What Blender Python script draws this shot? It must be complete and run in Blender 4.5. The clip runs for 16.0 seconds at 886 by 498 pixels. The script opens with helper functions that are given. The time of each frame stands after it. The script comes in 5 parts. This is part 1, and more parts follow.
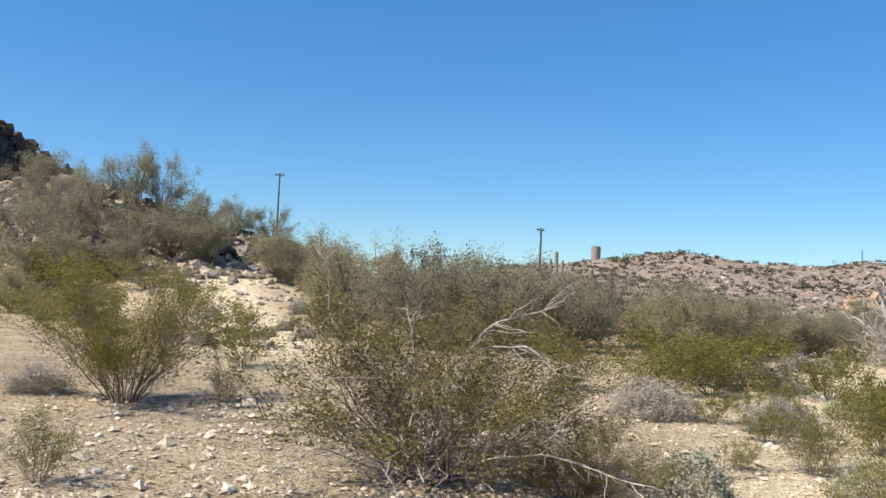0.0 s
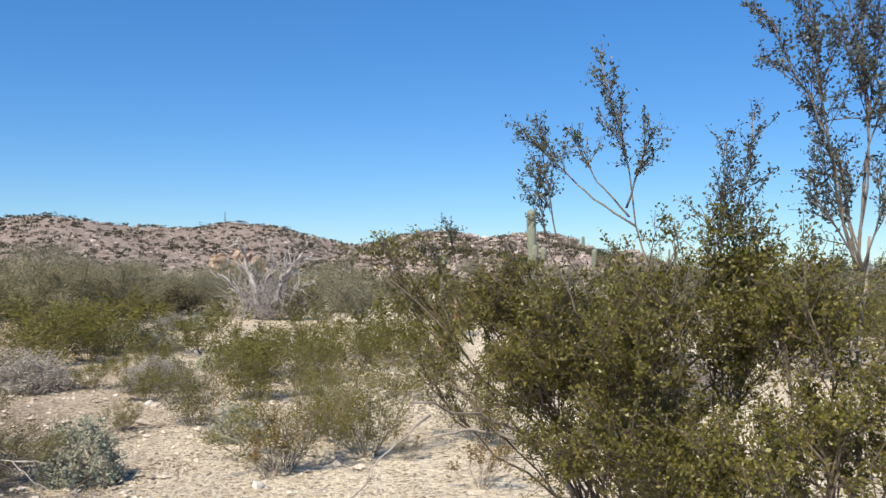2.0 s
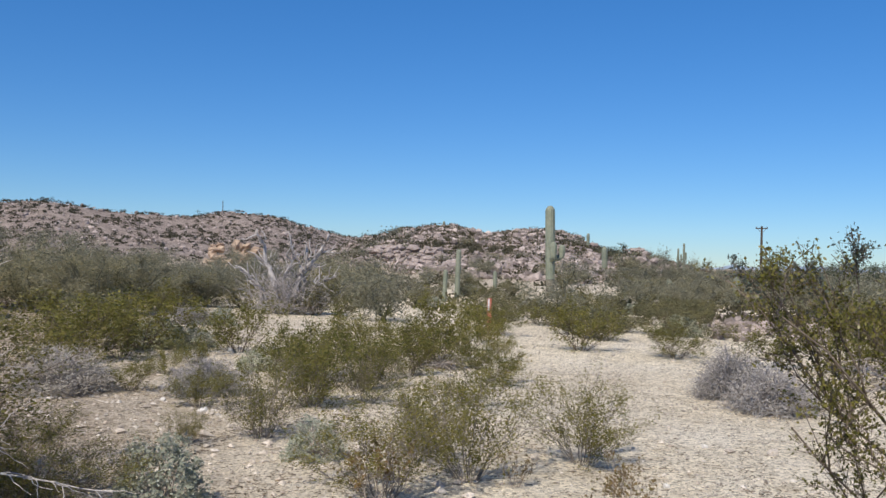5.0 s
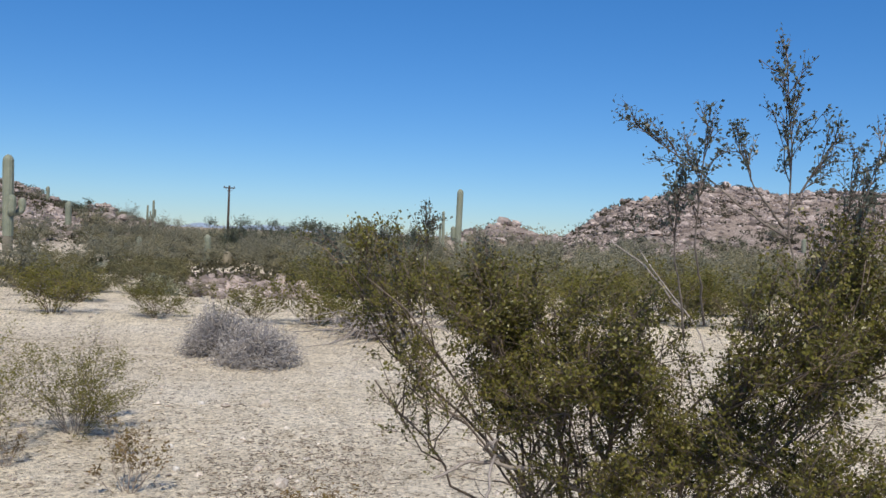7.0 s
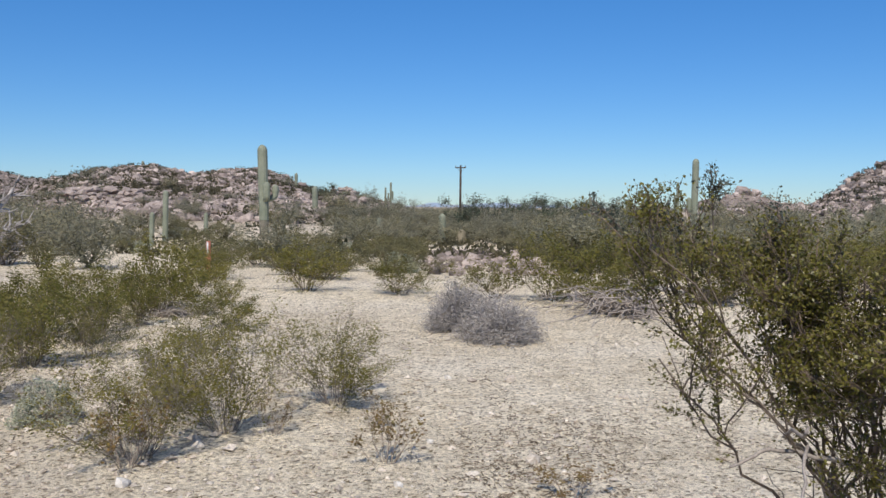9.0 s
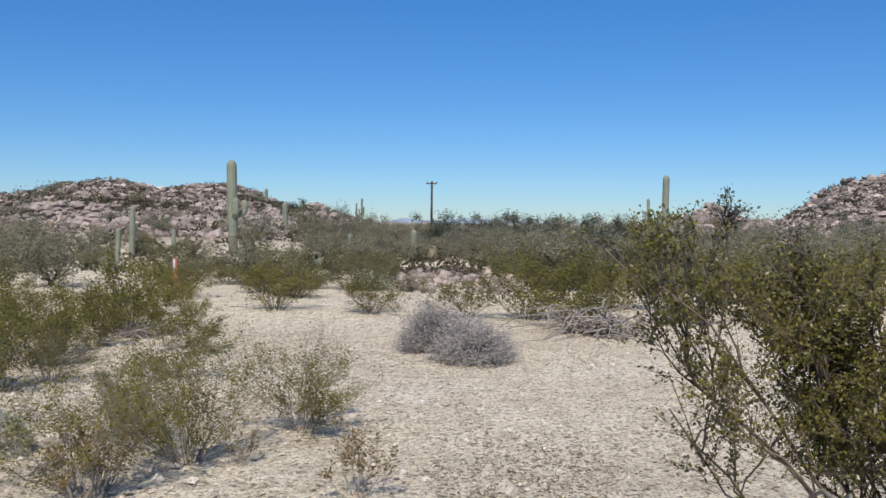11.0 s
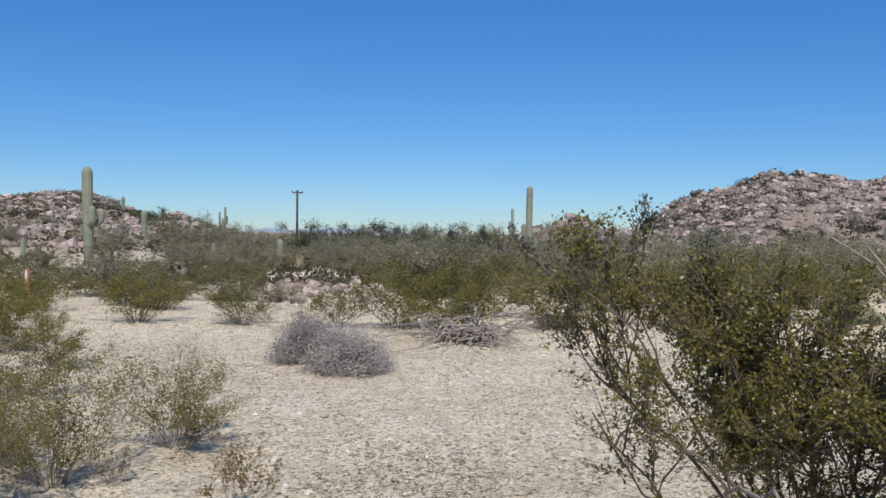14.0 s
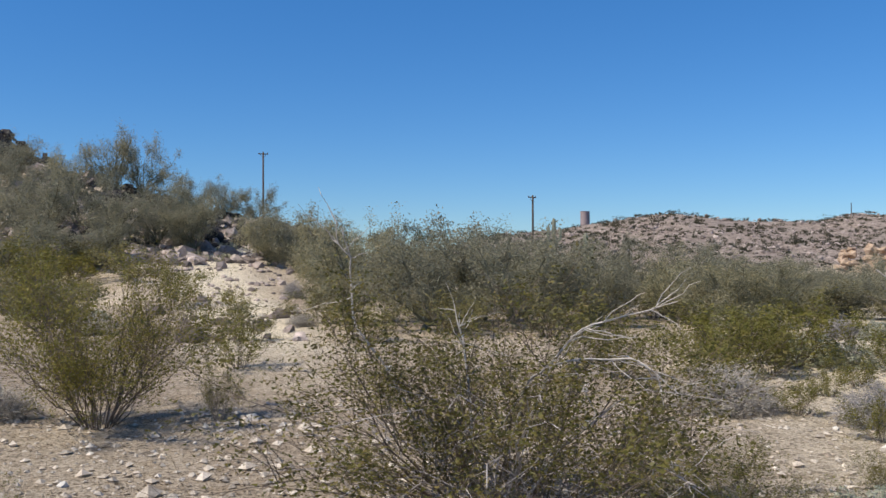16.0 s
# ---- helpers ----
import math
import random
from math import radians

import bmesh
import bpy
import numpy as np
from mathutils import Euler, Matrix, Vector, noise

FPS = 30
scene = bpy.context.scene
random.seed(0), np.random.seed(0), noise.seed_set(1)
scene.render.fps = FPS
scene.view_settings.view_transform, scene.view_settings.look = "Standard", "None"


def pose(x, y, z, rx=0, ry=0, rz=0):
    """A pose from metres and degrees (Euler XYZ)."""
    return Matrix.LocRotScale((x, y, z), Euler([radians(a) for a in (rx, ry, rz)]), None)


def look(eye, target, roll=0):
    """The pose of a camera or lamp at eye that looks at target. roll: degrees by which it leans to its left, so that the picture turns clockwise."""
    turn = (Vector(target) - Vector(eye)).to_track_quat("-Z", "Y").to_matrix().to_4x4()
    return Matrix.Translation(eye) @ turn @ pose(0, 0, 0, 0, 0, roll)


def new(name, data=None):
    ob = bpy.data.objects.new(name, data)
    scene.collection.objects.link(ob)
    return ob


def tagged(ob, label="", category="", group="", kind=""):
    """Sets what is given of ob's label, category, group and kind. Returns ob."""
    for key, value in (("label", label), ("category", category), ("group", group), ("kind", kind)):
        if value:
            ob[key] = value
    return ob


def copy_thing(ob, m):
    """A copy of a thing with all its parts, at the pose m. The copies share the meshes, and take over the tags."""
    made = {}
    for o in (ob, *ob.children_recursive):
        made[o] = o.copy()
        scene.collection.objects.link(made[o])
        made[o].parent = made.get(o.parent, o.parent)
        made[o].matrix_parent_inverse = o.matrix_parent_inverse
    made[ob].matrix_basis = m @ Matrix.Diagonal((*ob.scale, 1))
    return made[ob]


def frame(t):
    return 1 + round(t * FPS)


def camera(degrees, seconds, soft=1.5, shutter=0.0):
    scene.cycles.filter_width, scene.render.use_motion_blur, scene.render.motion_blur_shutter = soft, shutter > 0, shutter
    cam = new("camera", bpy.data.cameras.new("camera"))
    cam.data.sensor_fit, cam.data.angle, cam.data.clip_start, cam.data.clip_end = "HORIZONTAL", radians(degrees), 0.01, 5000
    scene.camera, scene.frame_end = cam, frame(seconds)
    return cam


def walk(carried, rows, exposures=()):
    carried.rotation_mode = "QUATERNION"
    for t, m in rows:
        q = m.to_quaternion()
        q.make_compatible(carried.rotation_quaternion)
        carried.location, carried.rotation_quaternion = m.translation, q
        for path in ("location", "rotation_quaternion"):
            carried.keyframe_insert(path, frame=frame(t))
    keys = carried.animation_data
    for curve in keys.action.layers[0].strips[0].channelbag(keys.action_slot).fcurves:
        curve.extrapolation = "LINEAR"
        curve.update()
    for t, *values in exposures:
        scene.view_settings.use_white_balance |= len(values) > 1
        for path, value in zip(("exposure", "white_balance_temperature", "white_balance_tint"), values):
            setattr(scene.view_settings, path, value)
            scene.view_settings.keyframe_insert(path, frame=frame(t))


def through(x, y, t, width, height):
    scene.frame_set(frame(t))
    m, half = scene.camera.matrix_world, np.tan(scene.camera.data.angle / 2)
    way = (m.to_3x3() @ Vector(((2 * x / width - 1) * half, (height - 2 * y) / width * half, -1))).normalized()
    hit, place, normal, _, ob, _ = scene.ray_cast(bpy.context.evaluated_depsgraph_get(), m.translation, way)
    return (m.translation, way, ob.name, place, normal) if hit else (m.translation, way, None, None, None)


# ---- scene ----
cam = camera(51.62, 16.0)
EXPOSURES = [(0, 0.58, 7770, 6), (1.0, 0.39, 7450, 8), (2.0, 0.35, 7200, 9), (3.2, 0.23, 7000, 9), (5.3, -0.03, 6650, 10), (7.0, -0.11, 6650, 10), (9.0, -0.05, 6630, 10), (14.0, -0.13, 6570, 10), (15.2, -0.03, 6600, 10), (16.0, 0.13, 6900, 9)]
PATH = [
    (0, (0.000, -0.000, 1.525), (-0.0000, 1.9980, 1.6152), 2.68),
    (0.5, (-0.063, -0.073, 1.544), (0.3068, 1.8901, 1.6329), 1.89),
    (1, (-0.131, -0.142, 1.542), (0.7313, 1.6616, 1.6033), -0.46),
    (1.5, (-0.123, -0.173, 1.546), (1.0937, 1.4140, 1.5844), 0.13),
    (2, (-0.132, -0.148, 1.544), (1.1000, 1.4269, 1.5858), 0.21),
    (2.5, (-0.187, -0.087, 1.535), (0.9526, 1.5567, 1.5488), 0.43),
    (3, (-0.239, 0.135, 1.489), (0.7010, 1.8995, 1.4578), -0.78),
    (3.2, (-0.264, 0.231, 1.515), (0.6582, 2.0056, 1.4906), -1.52),
    (5.3, (-0.345, 1.126, 1.614), (0.9722, 2.6306, 1.6454), 2.50),
    (5.5, (-0.359, 1.183, 1.620), (1.0157, 2.6356, 1.6573), 2.68),
    (5.8, (-0.427, 1.275, 1.620), (1.0720, 2.5985, 1.6644), 0.15),
    (6, (-0.466, 1.313, 1.616), (1.1077, 2.5471, 1.6173), 0.92),
    (6.4, (-0.515, 1.314, 1.622), (1.2079, 2.3305, 1.6110), 0.96),
    (6.5, (-0.519, 1.299, 1.624), (1.2465, 2.2376, 1.6091), 1.12),
    (6.8, (-0.528, 1.264, 1.621), (1.3249, 2.0163, 1.6032), 1.57),
    (7, (-0.531, 1.254, 1.616), (1.3593, 1.9075, 1.5889), 2.30),
    (7.5, (-0.511, 1.274, 1.613), (1.3479, 2.0105, 1.5745), 2.22),
    (8, (-0.522, 1.304, 1.615), (1.2929, 2.1447, 1.5730), 1.67),
    (8.5, (-0.525, 1.347, 1.605), (1.2049, 2.3491, 1.5453), 0.92),
    (9, (-0.472, 1.402, 1.601), (1.1975, 2.5000, 1.5088), 0.52),
    (9.5, (-0.343, 1.431, 1.633), (1.3105, 2.5538, 1.5564), 0.02),
    (10, (-0.294, 1.430, 1.631), (1.3908, 2.5061, 1.5798), 0.77),
    (10.2, (-0.284, 1.436, 1.630), (1.4169, 2.4859, 1.5761), 0.81),
    (12.3, (-0.250, 1.756, 1.608), (1.4451, 2.8147, 1.5445), 0.02),
    (12.5, (-0.229, 1.752, 1.600), (1.4351, 2.8592, 1.5413), -0.06),
    (13, (-0.242, 1.722, 1.612), (1.4274, 2.8230, 1.5667), 0.03),
    (13.5, (-0.278, 1.685, 1.622), (1.4889, 2.6209, 1.5833), 0.44),
    (14, (-0.295, 1.676, 1.618), (1.5439, 2.4619, 1.5845), 0.61),
    (14.5, (-0.249, 1.666, 1.615), (1.5385, 2.5631, 1.5799), -0.31),
    (15, (-0.174, 1.644, 1.602), (1.4366, 2.8292, 1.5827), -0.44),
    (15.1, (-0.179, 1.642, 1.600), (1.3307, 2.9540, 1.5754), 0.63),
    (15.2, (-0.187, 1.665, 1.615), (1.1878, 3.1167, 1.5965), 0.10),
    (15.3, (-0.176, 1.688, 1.612), (1.0125, 3.2960, 1.5840), 0.72),
    (15.4, (-0.167, 1.713, 1.611), (0.7994, 3.4645, 1.6001), -0.08),
    (15.5, (-0.181, 1.737, 1.611), (0.5921, 3.5817, 1.5900), 0.13),
    (15.6, (-0.215, 1.760, 1.613), (0.4134, 3.6590, 1.5923), -0.11),
    (15.8, (-0.316, 1.812, 1.629), (-0.0493, 3.7937, 1.6104), -0.22),
    (16, (-0.434, 1.866, 1.656), (-0.4058, 3.8655, 1.6855), -0.13),
]
walk(cam, [(t, look(eye, target, roll)) for t, eye, target, roll in PATH], EXPOSURES)

# ---- sky and sun ----
SUN_EL, SUN_ROT = radians(50), radians(-114)
world = bpy.data.worlds.new("desert_sky")
scene.world = world
world.use_nodes = True
wn = world.node_tree
sky = wn.nodes.new("ShaderNodeTexSky")
sky.sky_type, sky.sun_disc = "NISHITA", False
sky.sun_elevation, sky.sun_rotation = SUN_EL, SUN_ROT
sky.altitude, sky.air_density, sky.dust_density, sky.ozone_density = 1500, 1.0, 0.0, 3.0
wn.nodes["Background"].inputs[1].default_value = 0.114
deep = wn.nodes.new("ShaderNodeMix")
deep.data_type, deep.blend_type = "RGBA", "MULTIPLY"
deep.inputs[0].default_value = 1.0
up = wn.nodes.new("ShaderNodeSeparateXYZ")
tint = wn.nodes.new("ShaderNodeValToRGB")
tint.color_ramp.elements.new(0.85)
for e, (at, c) in zip(tint.color_ramp.elements, ((0.0, (0.50, 0.645, 0.87, 1)), (0.30, (0.50, 0.88, 1.15, 1)), (0.85, (0.62, 0.84, 0.98, 1)))):
    e.position, e.color = at, c
wn.links.new(wn.nodes.new("ShaderNodeTexCoord").outputs["Generated"], up.inputs[0])
wn.links.new(up.outputs[2], tint.inputs[0])
wn.links.new(tint.outputs[0], deep.inputs[7])
rich = wn.nodes.new("ShaderNodeHueSaturation")
rich.inputs["Saturation"].default_value = 1.2
wn.links.new(sky.outputs[0], rich.inputs["Color"])
wn.links.new(rich.outputs[0], deep.inputs[6])
wn.links.new(deep.outputs[2], wn.nodes["Background"].inputs[0])
lamp = bpy.data.lights.new("sun", "SUN")
lamp.energy, lamp.angle, lamp.color = 4.45, radians(0.53), (1.0, 0.925, 0.82)
sun = new("sun", lamp)
toward = Vector((math.sin(SUN_ROT) * math.cos(SUN_EL), math.cos(SUN_ROT) * math.cos(SUN_EL), math.sin(SUN_EL)))
sun.matrix_basis = look(toward * 50, (0, 0, 0))


# ---- materials ----
def shader(name, rough=0.8, metal=0.0):
    m = bpy.data.materials.new(name)
    m.use_nodes = True
    b = m.node_tree.nodes["Principled BSDF"]
    b.inputs["Roughness"].default_value, b.inputs["Metallic"].default_value = rough, metal
    b.inputs["Specular IOR Level"].default_value = 0.3
    return m, m.node_tree, b


def noise_node(nt, scale, detail=6, rough=0.6, coords="Object", stretch=None):
    tc = nt.nodes.new("ShaderNodeTexCoord")
    out = tc.outputs[coords]
    if stretch:
        mp = nt.nodes.new("ShaderNodeMapping")
        mp.inputs["Scale"].default_value = stretch
        nt.links.new(out, mp.inputs[0])
        out = mp.outputs[0]
    n = nt.nodes.new("ShaderNodeTexNoise")
    n.inputs["Scale"].default_value, n.inputs["Detail"].default_value, n.inputs["Roughness"].default_value = scale, detail, rough
    nt.links.new(out, n.inputs["Vector"])
    return n.outputs["Fac"]


def ramp(nt, fac, stops):
    r = nt.nodes.new("ShaderNodeValToRGB")
    while len(r.color_ramp.elements) < len(stops):
        r.color_ramp.elements.new(0.5)
    for e, (p, c) in zip(r.color_ramp.elements, stops):
        e.position, e.color = p, (*c, 1)
    nt.links.new(fac, r.inputs[0])
    return r.outputs[0]


def blend(nt, fac, a, b, mode="MIX"):
    x = nt.nodes.new("ShaderNodeMix")
    x.data_type, x.blend_type = "RGBA", mode
    for sock, v in ((x.inputs[0], fac), (x.inputs[6], a), (x.inputs[7], b)):
        if isinstance(v, bpy.types.NodeSocket):
            nt.links.new(v, sock)
        else:
            sock.default_value = v if isinstance(v, float) else (*v, 1)
    return x.outputs[2]


def bump(nt, b, height, strength, distance):
    u = nt.nodes.new("ShaderNodeBump")
    u.inputs["Strength"].default_value, u.inputs["Distance"].default_value = strength, distance
    nt.links.new(height, u.inputs["Height"])
    nt.links.new(u.outputs[0], b.inputs["Normal"])


def surface(name, dark, light, scale=4.0, fine=40.0, rough=0.85, relief=0.4, depth=0.01, metal=0.0, stretch=None, island=0.0):
    """Two scales of colour variation with fine relief."""
    m, nt, b = shader(name, rough, metal)
    big, small = noise_node(nt, scale, 5, 0.6, stretch=stretch), noise_node(nt, fine, 6, 0.7, stretch=stretch)
    col = ramp(nt, big, [(0.32, dark), (0.68, light)])
    grain = ramp(nt, small, [(0.3, (0.62, 0.62, 0.62)), (0.7, (1.25, 1.25, 1.25))])
    col = blend(nt, 1.0, col, grain, "MULTIPLY")
    if island:
        g = nt.nodes.new("ShaderNodeNewGeometry")
        v = ramp(nt, g.outputs["Random Per Island"], [(0.0, (1 - island,) * 3), (1.0, (1 + island,) * 3)])
        col = blend(nt, 1.0, col, v, "MULTIPLY")
    nt.links.new(col, b.inputs["Base Color"])
    bump(nt, b, small, relief, depth)
    return m


def leafy(name, tones, rough=0.6, through=0.4, plant=0.18):
    """Leaves: colour changes from leaf to leaf and from plant to plant, some light comes through."""
    m, nt, b = shader(name, rough)
    g = nt.nodes.new("ShaderNodeNewGeometry")
    k = len(tones) - 1
    col = ramp(nt, g.outputs["Random Per Island"], [(i / k, c) for i, c in enumerate(tones)])
    o = nt.nodes.new("ShaderNodeObjectInfo")
    v = ramp(nt, o.outputs["Random"], [(0.0, (1 - plant, 1 - plant, 1 - plant)), (0.5, (1.0, 1.0, 1.0)), (1.0, (1 + plant, 1 + 0.7 * plant, 1 - 0.3 * plant))])
    col = blend(nt, 1.0, col, v, "MULTIPLY")
    nt.links.new(col, b.inputs["Base Color"])
    t = nt.nodes.new("ShaderNodeBsdfTranslucent")
    nt.links.new(col, t.inputs[0])
    mix = nt.nodes.new("ShaderNodeMixShader")
    mix.inputs[0].default_value = through
    nt.links.new(b.outputs[0], mix.inputs[1])
    nt.links.new(t.outputs[0], mix.inputs[2])
    nt.links.new(mix.outputs[0], nt.nodes["Material Output"].inputs[0])
    return m


def ground_material():
    m, nt, b = shader("desert_ground", 0.95)
    b.inputs["Specular IOR Level"].default_value = 0.1
    a = nt.nodes.new("ShaderNodeAttribute")
    a.attribute_name = "soil"
    sep = nt.nodes.new("ShaderNodeSeparateColor")
    nt.links.new(a.outputs["Color"], sep.inputs[0])
    sand = ramp(nt, noise_node(nt, 0.5, 6, 0.65), [(0.3, (0.66, 0.58, 0.44)), (0.5, (0.75, 0.67, 0.525)), (0.72, (0.80, 0.73, 0.60))])
    red = ramp(nt, noise_node(nt, 0.7, 6, 0.65), [(0.3, (0.31, 0.25, 0.19)), (0.7, (0.48, 0.405, 0.315))])
    hill = ramp(nt, noise_node(nt, 0.5, 8, 0.75), [(0.32, (0.12, 0.095, 0.08)), (0.45, (0.26, 0.212, 0.185)), (0.6, (0.37, 0.315, 0.28)), (0.7, (0.50, 0.43, 0.385))])
    dark = ramp(nt, noise_node(nt, 0.3, 8, 0.7), [(0.3, (0.03, 0.027, 0.027)), (0.7, (0.075, 0.063, 0.06))])
    col = blend(nt, sep.outputs[0], sand, hill)
    col = blend(nt, sep.outputs[1], col, red)
    col = blend(nt, sep.outputs[2], col, dark)
    for scale, lo, hi in ((7.0, 0.86, 1.08), (38.0, 0.55, 1.26)):
        tc = nt.nodes.new("ShaderNodeTexCoord")
        v = nt.nodes.new("ShaderNodeTexVoronoi")
        v.inputs["Scale"].default_value, v.inputs["Randomness"].default_value = scale, 1.0
        nt.links.new(tc.outputs["Object"], v.inputs["Vector"])
        tone = nt.nodes.new("ShaderNodeSeparateColor")
        nt.links.new(v.outputs["Color"], tone.inputs[0])
        col = blend(nt, 1.0, col, ramp(nt, tone.outputs[0], [(0.0, (lo, lo * 0.97, lo * 0.93)), (0.25, (0.96, 0.96, 0.96)), (1.0, (hi, hi, hi))]), "MULTIPLY")
    grit = noise_node(nt, 24.0, 8, 0.8)
    col = blend(nt, 1.0, col, ramp(nt, grit, [(0.36, (0.40, 0.37, 0.33)), (0.455, (0.97, 0.97, 0.97)), (0.7, (1.2, 1.2, 1.2))]), "MULTIPLY")
    # Dark flecks: dry litter plus the tiny shadows of clods, put into the colour.
    fleck = noise_node(nt, 21.0, 5, 0.62, stretch=(1.0, 1.3, 1.0))
    col = blend(nt, 1.0, col, ramp(nt, fleck, [(0.375, (0.30, 0.27, 0.20)), (0.41, (1.0, 1.0, 1.0)), (0.64, (1.0, 1.0, 1.0)), (0.68, (1.22, 1.22, 1.22))]), "MULTIPLY")
    nt.links.new(col, b.inputs["Base Color"])
    bump(nt, b, grit, 0.8, 0.035)
    tc = nt.nodes.new("ShaderNodeTexCoord")
    pebbly = nt.nodes.new("ShaderNodeTexVoronoi")
    pebbly.inputs["Scale"].default_value = 46.0
    nt.links.new(tc.outputs["Object"], pebbly.inputs["Vector"])
    coarse = b.inputs["Normal"].links[0].from_node
    fine = nt.nodes.new("ShaderNodeBump")
    fine.invert = True
    fine.inputs["Strength"].default_value, fine.inputs["Distance"].default_value = 0.7, 0.012
    nt.links.new(pebbly.outputs["Distance"], fine.inputs["Height"])
    nt.links.new(coarse.outputs[0], fine.inputs["Normal"])
    nt.links.new(fine.outputs[0], b.inputs["Normal"])
    return m


GROUND = ground_material()
ROCK = surface("pinkish_granite", (0.215, 0.174, 0.156), (0.50, 0.424, 0.384), 0.5, 6.0, 0.9, 0.7, 0.05, island=0.55)
ORANGE_ROCK = surface("orange_sandstone", (0.30, 0.205, 0.14), (0.56, 0.43, 0.32), 0.5, 5.0, 0.9, 0.7, 0.05, stretch=(1, 1, 5), island=0.25)
DARK_ROCK = surface("dark_varnished_rock", (0.026, 0.023, 0.024), (0.08, 0.068, 0.064), 0.5, 6.0, 0.85, 0.7, 0.05, island=0.4)
STONE = surface("pale_stone", (0.40, 0.33, 0.26), (0.68, 0.62, 0.54), 6.0, 60.0, 0.9, 0.5, 0.004, island=0.35)
WHITE_STONE = surface("white_quartz", (0.62, 0.58, 0.52), (0.80, 0.77, 0.72), 8.0, 60.0, 0.8, 0.4, 0.004)
BARK = surface("grey_brown_bark", (0.10, 0.078, 0.06), (0.24, 0.19, 0.15), 9.0, 90.0, 0.9, 0.5, 0.004)
PALE_BARK = surface("sunlit_tan_bark", (0.26, 0.21, 0.165), (0.44, 0.37, 0.30), 9.0, 90.0, 0.9, 0.5, 0.004)
DEAD_WOOD = surface("bleached_dead_wood", (0.40, 0.37, 0.34), (0.66, 0.61, 0.56), 12.0, 90.0, 0.9, 0.5, 0.003, stretch=(1, 1, 0.3))
GREY_WOOD = surface("silver_grey_dead_wood", (0.36, 0.335, 0.325), (0.60, 0.56, 0.54), 12.0, 90.0, 0.9, 0.5, 0.003)
WEATHERED = surface("weathered_branch_wood", (0.24, 0.21, 0.185), (0.46, 0.41, 0.365), 12.0, 90.0, 0.9, 0.5, 0.003)
GREY_TWIG = surface("grey_purple_twigs", (0.31, 0.285, 0.275), (0.52, 0.48, 0.46), 9.0, 90.0, 0.95, 0.2, 0.002, island=0.3)
LITTER = surface("dry_litter", (0.10, 0.075, 0.05), (0.26, 0.20, 0.14), 9.0, 90.0, 0.95, 0.2, 0.002, island=0.4)
CREOSOTE = leafy("creosote_leaves", [(0.10, 0.10, 0.02), (0.165, 0.16, 0.03), (0.225, 0.212, 0.042), (0.25, 0.205, 0.055)], 0.42, 0.3)
CREOSOTE.node_tree.nodes["Principled BSDF"].inputs["Specular IOR Level"].default_value = 0.5
SPRIG_LEAF = leafy("grey_green_sprig_leaves", [(0.06, 0.082, 0.072), (0.10, 0.125, 0.11), (0.16, 0.182, 0.16)], 0.35, 0.25)
PALO_BARK = surface("green_palo_verde_bark", (0.13, 0.13, 0.085), (0.24, 0.235, 0.16), 6.0, 60.0, 0.85, 0.3, 0.003)
ASH_BARK = surface("ash_grey_stems", (0.15, 0.125, 0.105), (0.32, 0.28, 0.24), 9.0, 90.0, 0.9, 0.5, 0.004)
BROWNED_CREOSOTE = leafy("browned_creosote_leaves", [(0.085, 0.083, 0.024), (0.14, 0.132, 0.034), (0.185, 0.166, 0.045), (0.22, 0.172, 0.062)], 0.5, 0.3)
PALE_CREOSOTE = leafy("dusty_creosote_leaves", [(0.115, 0.116, 0.028), (0.17, 0.167, 0.04), (0.222, 0.207, 0.054), (0.245, 0.205, 0.07)])
FAR_CREOSOTE = leafy("olive_creosote_leaves", [(0.137, 0.133, 0.066), (0.185, 0.178, 0.086), (0.23, 0.215, 0.105), (0.24, 0.208, 0.118)])
PALO = leafy("palo_verde_leaves", [(0.21, 0.21, 0.147), (0.277, 0.272, 0.19), (0.333, 0.318, 0.224), (0.325, 0.302, 0.222)])
IRON = leafy("blue_green_leaves", [(0.07, 0.09, 0.06), (0.11, 0.13, 0.088), (0.15, 0.165, 0.115)])
HILL_SHRUB = leafy("dusty_hill_shrub_leaves", [(0.06, 0.06, 0.038), (0.09, 0.087, 0.056), (0.13, 0.12, 0.08)])
BRITTLE = leafy("brittlebush_leaves", [(0.31, 0.335, 0.25), (0.41, 0.43, 0.33), (0.51, 0.52, 0.42)], 0.8, 0.2)
GREY_LEAF = leafy("grey_bursage_leaves", [(0.31, 0.29, 0.27), (0.42, 0.395, 0.37), (0.52, 0.49, 0.46)], 0.9, 0.15)
DRY_LEAF = leafy("dry_leaves", [(0.16, 0.105, 0.045), (0.24, 0.165, 0.075), (0.20, 0.17, 0.06)], 0.8, 0.3)
SAGUARO = surface("saguaro_skin", (0.205, 0.232, 0.17), (0.30, 0.322, 0.248), 1.2, 30.0, 0.75, 0.3, 0.01)
SAGUARO_BASE = surface("weathered_cactus_skin", (0.13, 0.125, 0.095), (0.24, 0.215, 0.17), 1.5, 30.0, 0.85, 0.4, 0.01)
BARREL = surface("spiny_cactus_skin", (0.17, 0.15, 0.10), (0.30, 0.265, 0.19), 4.0, 40.0, 0.85, 0.4, 0.01)
POLE_WOOD = surface("weathered_pole_wood", (0.055, 0.043, 0.036), (0.11, 0.086, 0.072), 2.0, 30.0, 0.9, 0.4, 0.005, stretch=(1, 1, 0.1))
GLASS = surface("brown_porcelain", (0.10, 0.06, 0.045), (0.16, 0.10, 0.08), 5.0, 40.0, 0.3, 0.1, 0.001)
